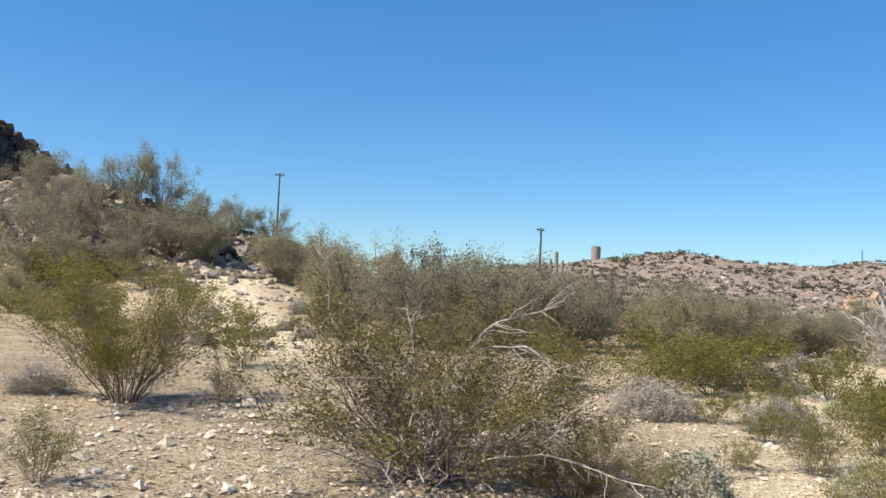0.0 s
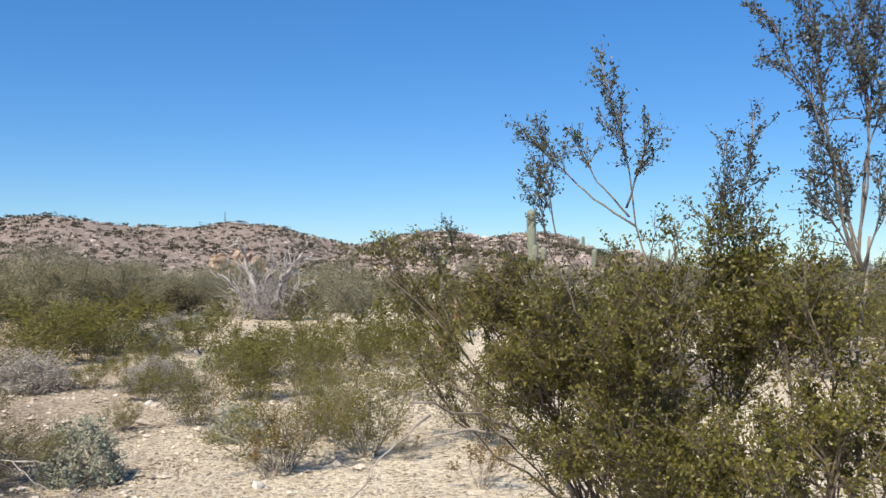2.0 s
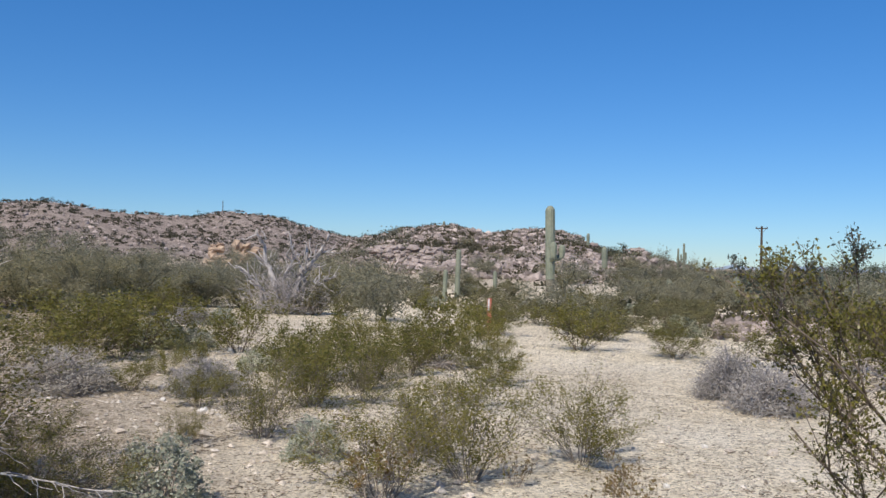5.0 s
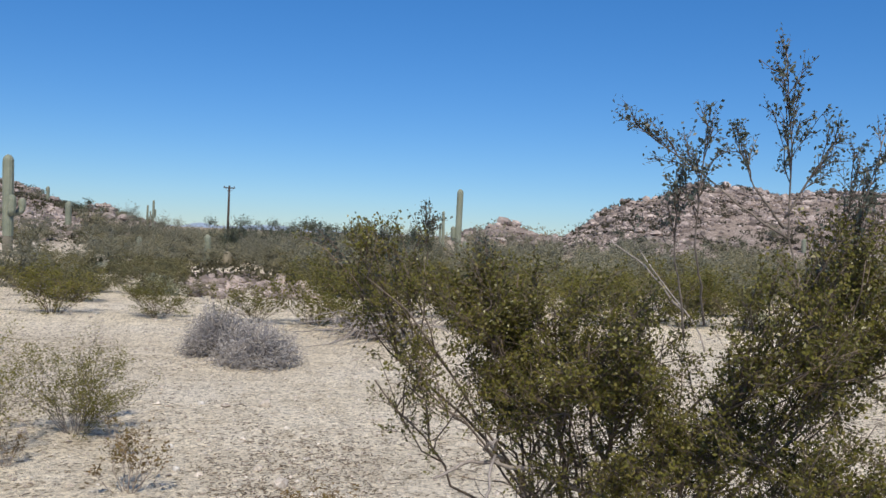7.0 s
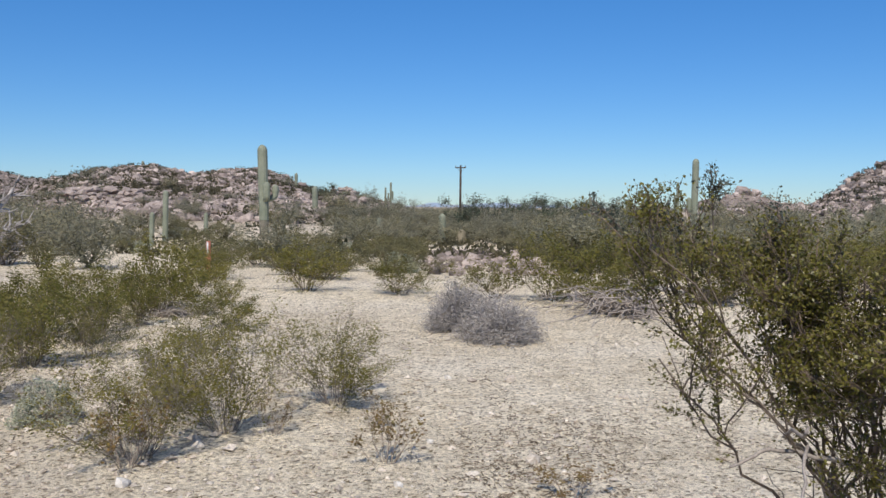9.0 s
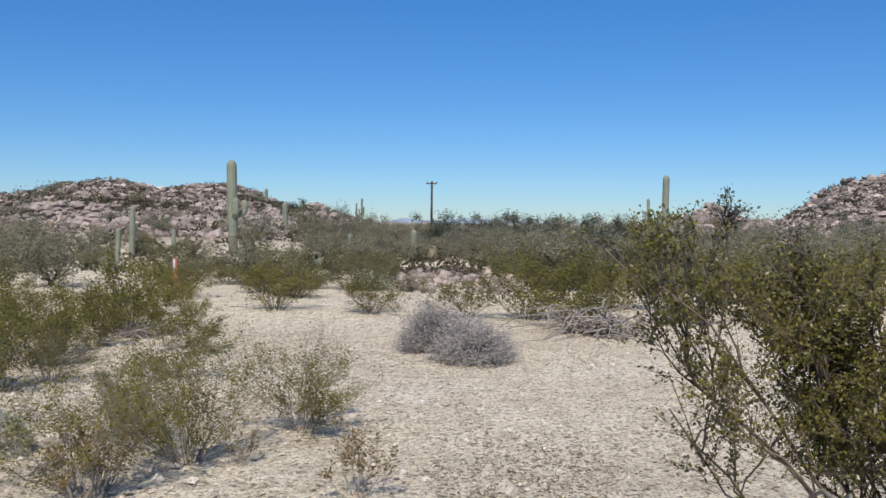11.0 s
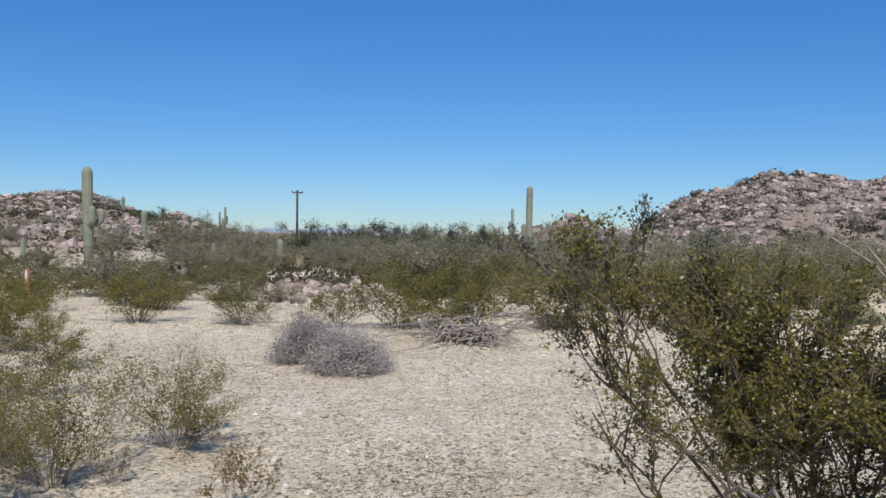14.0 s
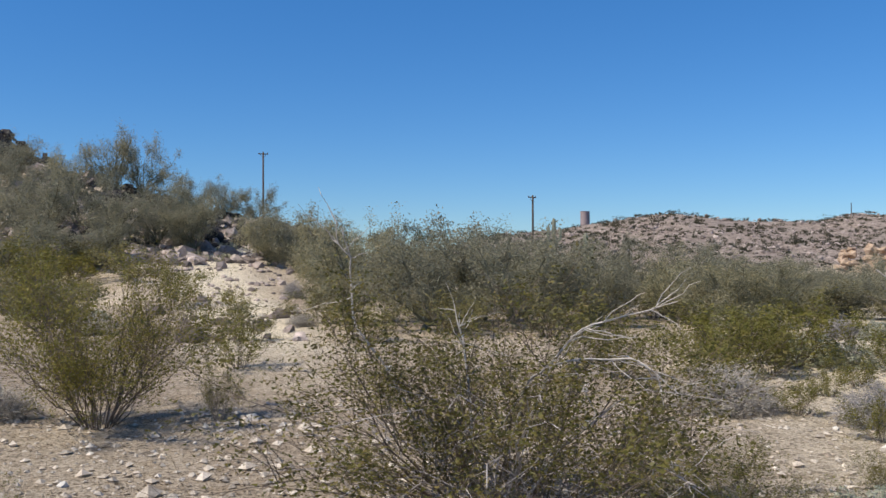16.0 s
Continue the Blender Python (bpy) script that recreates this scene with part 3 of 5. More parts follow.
def domed(height, radius, count=14):
    z = np.r_[np.linspace(0, height - radius * 1.3, count), height - radius * 1.3 * (1 - np.sin(np.linspace(0.2, 1.45, 7)))]
    r = np.r_[radius * (0.86 + 0.14 * np.sin(np.linspace(0.4, 2.0, count))), radius * np.cos(np.linspace(0.2, 1.45, 7))]
    return z, r


def saguaro(x, y, top, radius, arms, label, ribs=13, worn=0.0, group="saguaros"):
    """arms: bearing, height of the joint, reach, tip height, radius."""
    z0 = ground_at(x, y) - 0.1
    height = top - z0
    ob = thing("saguaro", label, "cactus", group)
    ob.matrix_basis = Matrix.Translation((x, y, z0))
    z, r = domed(height, radius)
    rng = np.random.default_rng(int(x * 100))
    pts = np.stack([0.03 * np.sin(z * 0.7 + x), 0.03 * np.cos(z * 0.6 + y), z], 1)
    cut = int(np.searchsorted(z, worn * height)) if worn else 0
    b = Build()
    cactus_column(b, pts[max(cut - 1, 0) :], r[max(cut - 1, 0) :], ribs)
    b.part("trunk", SAGUARO, ob, smooth=True)
    if cut:
        b = Build()
        cactus_column(b, pts[:cut], r[:cut] * 0.96, ribs)
        b.part("corky_base", SAGUARO_BASE, ob, "grey corky weathered base", smooth=True)
    for bearing, joint, reach, tip, ra in arms:
        a = radians(bearing)
        side = np.array([-math.sin(a), math.cos(a), 0])
        t = np.linspace(0, 1, 7)
        low = np.array([0, 0, joint]) + side * (reach * np.sin(t * np.pi / 2))[:, None] + np.array([0, 0, 1]) * (reach * 0.55 * (1 - np.cos(t * np.pi / 2)))[:, None]
        zz, rr = domed(max(tip - low[-1, 2], ra * 1.6), ra, 6)
        upper = low[-1] + np.stack([0 * zz, 0 * zz, zz], 1)
        b = Build()
        cactus_column(b, np.vstack([low[:-1], upper]), np.r_[ra * np.linspace(0.6, 0.95, 6), rr], 10)
        b.part("arm", SAGUARO, ob, smooth=True)
    return ob


def rock_shape(b, rng, at, size, flat=0.7, sink=0.25):
    """An angular stone: a box cut at random, 12 points."""
    g = (1 + 5**0.5) / 2
    ico = np.array([(-1, g, 0), (1, g, 0), (-1, -g, 0), (1, -g, 0), (0, -1, g), (0, 1, g), (0, -1, -g), (0, 1, -g), (g, 0, -1), (g, 0, 1), (-g, 0, -1), (-g, 0, 1)]) / 1.9
    v = ico * (1 + rng.normal(size=(12, 1)) * 0.24) * np.array([1, rng.uniform(0.6, 1.0), flat * rng.uniform(0.7, 1.2)])
    v = np.clip(v, -0.7, 0.7) * 1.15
    a = rng.uniform(0, 6.28)
    c, s = math.cos(a), math.sin(a)
    v = v @ np.array([[c, s, 0], [-s, c, 0], [0, 0, 1]])
    v[:, 2] += flat * (0.8 - 2 * sink)
    b.add(np.asarray(at) + v * size * 0.5, ICO)


def pebble(b, rng, at, size):
    """A small stone of eight faces."""
    v = np.array([(1, 0, 0), (0, 1, 0), (-1, 0, 0), (0, -1, 0), (0, 0, 1), (0, 0, -1)]) * rng.uniform(0.6, 1.2, (6, 1)) * [1, 1, 0.6]
    v[:4, 2] += rng.uniform(-0.25, 0.35, 4)
    a = rng.uniform(0, 6.28)
    c, s = math.cos(a), math.sin(a)
    b.add(np.asarray(at) + v @ np.array([[c, s, 0], [-s, c, 0], [0, 0, 1]]) * size * 0.5 + [0, 0, size * 0.08], OCTA)


OCTA = [(0, 1, 4), (1, 2, 4), (2, 3, 4), (3, 0, 4), (1, 0, 5), (2, 1, 5), (3, 2, 5), (0, 3, 5)]
ICO = [(0, 11, 5), (0, 5, 1), (0, 1, 7), (0, 7, 10), (0, 10, 11), (1, 5, 9), (5, 11, 4), (11, 10, 2), (10, 7, 6), (7, 1, 8), (3, 9, 4), (3, 4, 2), (3, 2, 6), (3, 6, 8), (3, 8, 9), (4, 9, 5), (2, 4, 11), (6, 2, 10), (8, 6, 7), (9, 8, 1)]


def utility_pole(x, y, top, arm_turn, label, arms=1):
    z0 = ground_at(x, y) - 0.3
    h = top - z0
    ob = thing("utility_pole", label, "pole", "utility poles")
    ob.matrix_basis = Matrix.Translation((x, y, z0)) @ Matrix.Rotation(radians(arm_turn), 4, "Z")
    b = Build()
    b.tube([(0, 0, 0), (0, 0, h * 0.5), (0, 0, h)], [0.15, 0.13, 0.105], 12)
    b.part("post", POLE_WOOD, ob, smooth=True)
    for k in range(arms):
        z = h - 0.25 - 0.9 * k
        b = Build()
        b.add([(sx * 0.62, 0.12 + sy * 0.05, z + sz * 0.06) for sx in (-1, 1) for sy in (-1, 1) for sz in (-1, 1)], [(0, 1, 3, 2), (4, 6, 7, 5), (0, 4, 5, 1), (2, 3, 7, 6), (0, 2, 6, 4), (1, 5, 7, 3)])
        arm = b.part("crossarm", POLE_WOOD, ob)
        for px in (-0.55, 0.0, 0.55):
            i = Build()
            i.tube([(px, 0.12, z + 0.05), (px, 0.12, z + 0.11), (px, 0.12, z + 0.15), (px, 0.12, z + 0.2)], [0.035, 0.06, 0.045, 0.03], 8)
            i.part("insulator", GLASS, arm, "small brown insulator")
        for s in (-1, 1):
            i = Build()
            i.tube([(s * 0.42, 0.12, z - 0.05), (0, 0.1, z - 0.5)], [0.02, 0.02], 5)
            i.part("brace", STEEL, ob)
    return ob


# ---- the large near creosotes ----
def tall_creosote(base, lobes, sprigs, dead, seed, label):
    """A big open creosote: stems fan out from one base into airy lobes (centre, radii, shoots); sprigs rise bare and end in an upright plume."""
    rng = np.random.default_rng(seed)
    ob = thing("creosote_bush", label, "bush")
    ob.matrix_basis = Matrix.Translation(base)
    base = np.asarray(base, float)
    stems, shafts, twigs, spots = Build(), Build(), Build(), []

    def plume(p, r, frm, count, reach, fine, per, tw=0.085, up=0.45):
        way = p[-1] - p[0]
        way /= np.linalg.norm(way)
        for _ in range(count):
            t = rng.uniform(frm, 1.0)
            q0 = along(p, t)
            d = turned(rng, way + [0, 0, up], 0.5)
            q = limb(rng, q0, q0 + d * reach * rng.uniform(0.6, 1.25) * (1.15 - 0.5 * t), 0.1, 4)
            twigs.tube(q, np.linspace(r * 0.35, r * 0.16, 4), 3)
            for _ in range(fine):
                r0 = along(q, rng.uniform(0.15, 1.0))
                e = turned(rng, d + [0, 0, up * 0.7], 0.5) * tw * rng.uniform(0.6, 1.4)
                twigs.tube([r0, r0 + e], [0.0009, 0.0006], 3, False)
                spots.append(r0 + e * np.linspace(0.15, 1.05, per)[:, None] + rng.normal(size=(per, 3)) * 0.006)

    for cx, cy, cz, rx, ry, rz, count in lobes:
        heart = np.array([cx, cy, cz]) - base
        leads = []
        for _ in range(max(2, count // 9)):
            a = rng.uniform(0, 6.28)
            start = np.array([math.cos(a) * 0.06, math.sin(a) * 0.06, -0.03])
            aim = heart + rng.uniform(-0.6, 0.6, 3) * [rx, ry, rz]
            fork = np.array([aim[0] * 0.25, aim[1] * 0.25, aim[2] * 0.6]) + rng.normal(size=3) * 0.06
            p = np.vstack([limb(rng, start, fork, 0.07, 6), limb(rng, fork, aim, 0.09, 8, -0.02)[1:]])
            thick = rng.uniform(0.0048, 0.0082)
            stems.tube(p, np.linspace(thick, 0.0018, len(p)), 6)
            leads.append(p)
            for _ in range(2):
                q0 = along(p, rng.uniform(0.4, 0.75))
                q = limb(rng, q0, q0 + turned(rng, aim / np.linalg.norm(aim), 0.5) * rng.uniform(0.15, 0.4), 0.12, 6)
                stems.tube(q, np.linspace(0.0022, 0.0009, 6), 4)
        for _ in range(count):
            d = rng.normal(size=3)
            d *= rng.uniform(0.35, 1.1) / np.linalg.norm(d)
            tip = heart + d * [rx, ry, rz]
            lead = leads[int(rng.integers(len(leads)))]
            fork = along(lead, rng.uniform(0.74, 1.0))
            p = limb(rng, fork, tip + [0, 0, 0.03], 0.1, 6, -0.03)
            stems.tube(p, np.linspace(0.0024, 0.001, 6), 4)
            plume(p, 0.0022, 0.12, 11, 0.1, 3, 9, 0.032, 0.1)
    crown = len(spots)
    for line, bare in sprigs:
        pts = [np.asarray(q, float) - base for q in line]
        bits = [limb(rng, u, v, 0.035, 7) for u, v in zip(pts, pts[1:])]
        whole = np.vstack([bits[0]] + [q[1:] for q in bits[1:]])
        shafts.tube(whole, np.linspace(0.0042 if len(line) > 3 else 0.0028, 0.001, len(whole)), 6)
        p = bits[-1]
        size = np.linalg.norm(p[-1] - p[0])
        for t in np.linspace(bare, 0.97, int(4 + 32 * size)):
            q0 = along(p, t)
            d = turned(rng, (p[-1] - p[0]) / size, 0.36)
            q = limb(rng, q0, q0 + d * (0.03 + rng.uniform(0.2, 0.5) * (1 - t) * size), 0.08, 5)
            twigs.tube(q, np.linspace(0.0013, 0.0006, 5), 4)
            reach = np.linalg.norm(q[-1] - q[0])
            for _ in range(3 + int(reach / 0.015)):
                r0 = along(q, rng.uniform(0.15, 1.0))
                e = turned(rng, d, 0.45) * rng.uniform(0.018, 0.04)
                twigs.tube([r0, r0 + e], [0.0008, 0.0005], 3, False)
                spots.append(r0 + e * np.linspace(0.2, 1.1, 5)[:, None] + rng.normal(size=(5, 3)) * 0.004)
    stems.part("branchwork", BARK, ob, smooth=True)
    shafts.part("sprigwork", ASH_BARK, ob, "pale slender sprig stems", smooth=True)
    twigs.part("twigwork", BARK, ob)
    for name, places, leaf in (("foliage", spots[:crown], CREOSOTE), ("sprig_foliage", spots[crown:], SPRIG_LEAF)):
        lv = Build()
        lv.leaves(rng, np.vstack(places), 0.0095, 0.3, 0.4)
        lv.part(name, leaf, ob)
    for line in dead:
        b = Build()
        p = np.vstack([limb(rng, np.subtract(u, base), np.subtract(v, base), 0.07, 6)[(0 if k == 0 else 1) :] for k, (u, v) in enumerate(zip(line, line[1:]))])
        b.tube(p, np.linspace(*((0.008, 0.003) if len(line) > 3 else (0.0036, 0.0015)), len(p)), 6)
        b.part("dead_branch", WEATHERED, ob, "weathered bare branch", smooth=True)
    return ob


HIGH_SPRIGS = [
    ([(2.0, 1.6, 0.5), (1.5, 1.1, 1.35), (1.47, 1.2, 1.64), (1.38, 1.22, 2.0)], 0.3),
    ([(1.45, 1.21, 1.68), (1.43, 1.12, 1.84)], 0.3),
    ([(1.46, 1.21, 1.66), (1.42, 1.27, 1.74), (1.39, 1.31, 1.83)], 0.2),
    ([(1.47, 1.2, 1.64), (1.43, 1.34, 1.74), (1.43, 1.52, 1.88)], 0.15),
    ([(1.5, 1.36, 1.45), (1.4, 1.38, 1.62), (1.33, 1.36, 1.86)], 0.2),
    ([(1.5, 1.4, 1.42), (1.42, 1.42, 1.58), (1.37, 1.42, 1.76)], 0.2),
]
CROWN_SPRIGS = [
    ([(1.72, 1.15, 1.2), (1.66, 1.09, 1.5), (1.64, 1.01, 1.88)], 0.1),
    ([(1.7, 1.16, 1.2), (1.64, 1.1, 1.5), (1.62, 1.07, 1.83)], 0.1),
    ([(1.75, 2.1, 1.3), (1.65, 2.05, 1.48), (1.6, 2.04, 1.66)], 0.6),
    ([(1.75, 2.1, 1.3), (1.62, 2.2, 1.5), (1.55, 2.28, 1.6)], 0.4),
    ([(1.7, 2.1, 1.42), (1.62, 2.16, 1.6)], 0.3),
    ([(1.8, 1.9, 1.4), (1.76, 1.93, 1.6)], 0.3),
]
CLEARING_LOBES = [(1.5, 2.14, 1.54, 0.15, 0.16, 0.05, 10), (1.68, 1.91, 1.47, 0.18, 0.18, 0.11, 20), (1.78, 1.82, 1.41, 0.21, 0.21, 0.12, 20), (1.56, 2.04, 1.28, 0.16, 0.16, 0.06, 9), (1.7, 1.78, 1.2, 0.18, 0.18, 0.1, 10), (1.56, 1.54, 1.37, 0.21, 0.21, 0.12, 27), (1.85, 1.6, 1.3, 0.22, 0.22, 0.14, 24)]
INNER_LOBES = [(1.75, 1.38, 1.2, 0.22, 0.2, 0.14, 20), (1.43, 1.14, 1.44, 0.15, 0.15, 0.15, 30), (1.55, 1.12, 1.12, 0.24, 0.22, 0.15, 28), (1.72, 1.6, 1.05, 0.26, 0.26, 0.13, 20), (1.66, 1.08, 1.57, 0.13, 0.13, 0.13, 18), (1.6, 1.35, 1.15, 0.24, 0.22, 0.13, 16), (1.62, 0.99, 1.36, 0.18, 0.16, 0.16, 24), (1.72, 1.85, 1.37, 0.17, 0.17, 0.12, 16), (1.75, 1.84, 1.23, 0.16, 0.16, 0.08, 14)]
tall_creosote(
    (2.07, 1.7, 0.0),
    CLEARING_LOBES + INNER_LOBES,
    HIGH_SPRIGS + CROWN_SPRIGS,
    [[(1.84, 1.62, 0.96), (1.71, 1.76, 1.04), (1.57, 1.89, 1.08), (1.45, 1.94, 1.06)], [(2.07, 1.7, 0.05), (1.87, 1.85, 1.0), (1.62, 1.87, 1.1), (1.25, 1.75, 1.2)], [(1.32, 1.76, 1.16), (1.18, 1.74, 1.09), (1.04, 1.71, 0.99)], [(2.17, 1.39, 1.32), (2.3, 1.6, 1.6)], [(2.3, 1.46, 1.42), (2.3, 1.58, 1.55), (2.3, 1.73, 1.66)], [(2.05, 1.68, 0.1), (1.8, 1.4, 0.8), (1.58, 1.2, 1.05)]],
    5,
    "tall open creosote bush with upright leafy sprigs and bleached branches",
)
tall_creosote(
    (1.63, 0.79, 0.0),
    [(1.62, 0.84, 1.46, 0.12, 0.13, 0.16, 16), (1.5, 0.8, 1.2, 0.16, 0.14, 0.13, 20), (1.48, 0.93, 1.12, 0.15, 0.12, 0.12, 20), (1.66, 0.68, 1.3, 0.14, 0.14, 0.16, 18)],
    [([(1.64, 0.78, 1.54), (1.59, 0.81, 1.8), (1.5, 0.9, 2.07)], 0.1), ([(1.64, 0.78, 1.54), (1.59, 0.81, 1.8), (1.53, 0.85, 2.17)], 0.1), ([(1.64, 0.78, 1.54), (1.59, 0.81, 1.8), (1.55, 0.82, 2.01)], 0.1), ([(1.64, 0.78, 1.54), (1.65, 0.76, 1.79), (1.6, 0.8, 2.25)], 0.1), ([(1.64, 0.78, 1.54), (1.65, 0.76, 1.79), (1.62, 0.76, 2.04)], 0.1), ([(1.64, 0.78, 1.54), (1.65, 0.76, 1.79), (1.64, 0.72, 2.11)], 0.1), ([(1.64, 0.78, 1.54), (1.65, 0.76, 1.79), (1.65, 0.69, 1.97)], 0.1), ([(1.64, 0.77, 1.54), (1.6, 0.85, 1.86)], 0.3), ([(1.64, 0.77, 1.54), (1.62, 0.81, 1.79)], 0.3), ([(1.64, 0.77, 1.54), (1.67, 0.72, 1.81)], 0.3), ([(1.64, 0.77, 1.54), (1.6, 0.85, 1.71)], 0.3)],
    [[(1.63, 0.79, 0.0), (1.63, 0.79, 1.09), (1.64, 0.78, 1.36), (1.65, 0.76, 1.61)]],
    6,
    "tall creosote bush with a pale stem and sparse leafy plumes",
)


# ---- bushes set out by hand ----
NEAR_CREOSOTE = [(3.48, 8.39, 0.89, 0.83), (5.41, 9.61, 0.86, 0.63), (4.87, 9.87, 0.74, 0.65), (4.05, 6.2, 1.0, 0.92), (4.25, 7.08, 0.9, 0.65), (3.25, 6.15, 1.1, 0.75), (5.31, 6.25, 1.0, 0.8), (-2.88, 6.79, 0.58, 0.59), (-2.73, 11.84, 0.56, 0.64), (2.8, 8.45, 0.38, 0.34)]
put([creosote(s, 0, "olive-green creosote bush with many thin grey stems") for s in (11, 12, 13)], NEAR_CREOSOTE, 1, "creosotes by the clearing")
EDGE_CREOSOTE = [(8.66, 12.4, 1.29, 1.16), (8.59, 11.51, 0.81, 0.42), (9.66, 12.17, 0.53, 0.53), (12.31, 12.82, 1.45, 0.98), (12.75, 11.01, 1.4, 0.62), (13.16, 9.32, 1.2, 0.75), (13.67, 8.43, 1.62, 1.19), (13.92, 7.48, 1.69, 1.22), (13.0, 7.2, 1.4, 0.8), (14.78, 6.06, 1.45, 0.97), (6.33, 14.74, 1.44, 0.9), (7.45, 13.2, 1.19, 0.81), (4.47, 14.92, 1.13, 0.78), (7.26, 11.31, 0.98, 0.56), (-17.33, 39.18, 5.29, 2.38), (-8.77, 31.84, 2.24, 1.43), (-6.25, 29.28, 1.1, 0.9)]
MID_CREOSOTE = EDGE_CREOSOTE + [(-15.18, 39.16, 3.63, 1.55), (4.74, 9.68, 1.03, 0.91), (5.97, 10.53, 1.03, 0.76), (5.67, 11.48, 1.02, 0.8), (8.02, 12, 1.26, 0.75), (3.53, 11.74, 0.7, 0.4), (5.86, 11.82, 1.09, 0.73), (6.62, 11.18, 0.87, 0.65), (-3.36, 15.94, 1.21, 0.8), (3.65, 14.61, 1.95, 1.02), (5.13, 15.85, 1.95, 1.13), (2.05, 14.68, 1.19, 0.91), (16.62, 5.29, 1.6, 1.17), (17.66, 4.11, 1.79, 1.34), (18.58, 2.63, 1.87, 1.4), (18.56, 1.43, 1.75, 1.28), (12.9, 16.1, 1.5, 0.7)]
put([creosote(s, 1, "yellowish olive creosote bush on pale sand") for s in (21, 22, 23)], MID_CREOSOTE, 2, "creosotes by the clearing")
put([creosote(14, 3, "broad olive creosote bush fanning out of a stony patch")], [(-3.85, 11.37, 2.2, 1.8)], 15)
put([creosote(15, 3, "low dense dark green creosote bush among fallen twigs", CREOSOTE)], [(1.08, 7.02, 1.25, 0.62)], 18)
BRITTLE_ROWS = [(3.45, 7.42, 0.53, 0.38), (1.91, 6.66, 0.66, 0.55), (5.6, 12.65, 0.69, 0.34), (5.5, 16.14, 1.34, 0.58), (5.94, 15.68, 0.85, 0.47)]
put([brittlebush(s, "rounded pale grey-green brittlebush on gravel") for s in (31, 32)], BRITTLE_ROWS, 3, "brittlebushes")
GREY_ROWS = [(9.75, 7.85, 1.2, 0.8), (9.34, 6.99, 1.32, 0.68), (4.13, 11.03, 1.2, 0.54), (2.79, 11.98, 1.51, 0.65), (-5.11, 11.8, 1.11, 0.45)]
put([grey_bush(s, "leafless grey-purple bursage mound on sand") for s in (41, 42)], GREY_ROWS, 4, "grey bursages")
DRY_ROWS = [(4.12, 4.83, 0.46, 0.39), (4.91, 5.53, 0.28, 0.28), (3.07, 6.02, 0.47, 0.47), (4.23, 5.89, 0.24, 0.28), (4.13, 3.56, 0.44, 0.22)]
put([dry_weed(s, "small dry yellow-brown shrublet on gravel") for s in (51, 52)], DRY_ROWS, 5, "dry shrublets")


def branchy_creosote(x, y, w, h, dead, seed, label):
    """A wide creosote with bare bleached branches reaching out of it."""
    ob = creosote(seed, 3, label, BROWNED_CREOSOTE)
    ob.matrix_basis = seat(x, y, 0.6, w, h)
    rng = np.random.default_rng(seed + 1)
    inv = ob.matrix_basis.inverted()
    for line in dead:
        b = Build()
        p = np.vstack([limb(rng, u, v, 0.05, 10)[(0 if k == 0 else 1) :] for k, (u, v) in enumerate(zip(line, line[1:]))])
        p[1:-1] = (p[:-2] + 2 * p[1:-1] + p[2:]) / 4
        main = np.linspace(0.0095, 0.003, len(p))
        b.tube(p, main, 5)
        for _ in range(13):
            q0 = along(p, rng.uniform(0.35, 0.98))
            q = limb(rng, q0, q0 + turned(rng, p[-1] - p[len(p) // 2], 0.4) * rng.uniform(0.1, 0.4), 0.09, 7)
            b.tube(q, np.linspace(0.0036, 0.0012, 7), 4)
        for k, v in enumerate(b.v):
            b.v[k] = np.array([inv @ Vector(c) for c in v])
        b.part("dead_branch", DEAD_WOOD, ob, "bleached bare branch")
    b = Build()
    for _ in range(110):
        a, out = rng.uniform(0, 6.28), rng.uniform(0.2, 0.66)
        p = limb(rng, (0.1 * rng.normal(), 0.1 * rng.normal(), 0.05), (math.cos(a) * out, math.sin(a) * out, rng.uniform(0.0, 1.0) ** 1.5 * 0.75), 0.12, 7, 0.22)
        p[:, 2] = np.maximum(p[:, 2], 0.02)
        b.tube(p, np.linspace(0.0032, 0.0011, 7), 4, False)
    b.part("dead_twigwork", GREY_TWIG, ob, "tangle of bleached arching twigs")
    return ob


branchy_creosote(0, 7.46, 2.4, 1.5, [
    [(-0.02, 7.60, 0.01), (0.11, 7.10, 0.98), (0.39, 6.89, 1.29), (0.86, 6.64, 1.45)],
    [(0.02, 7.60, 0.01), (0.24, 7.10, 1.07), (0.64, 6.77, 1.15), (0.86, 6.64, 0.97)],
    [(-0.12, 7.60, 0.01), (-0.67, 7.47, 0.98), (-0.89, 7.45, 1.27), (-0.91, 7.44, 1.69), (-1.03, 7.43, 1.82)],
    [(0.11, 7.40, 0.06), (0.61, 6.67, 0.67), (0.90, 6.34, 0.54)],
    [(-0.16, 7.60, 0.00), (-0.74, 7.16, 0.41), (-1.39, 6.76, 0.24)],
    [(-0.30, 7.59, -0.05), (-0.88, 6.94, 0.31), (-1.15, 6.60, 0.16)],
    [(-0.12, 7.60, 0.01), (-0.22, 7.70, 1.11), (-0.28, 7.69, 1.39)],
    [(0.07, 7.50, 0.04), (0.78, 6.65, 0.40), (1.38, 6.04, 0.31)],
], 91, "wide creosote bush with bleached bare branches reaching out")


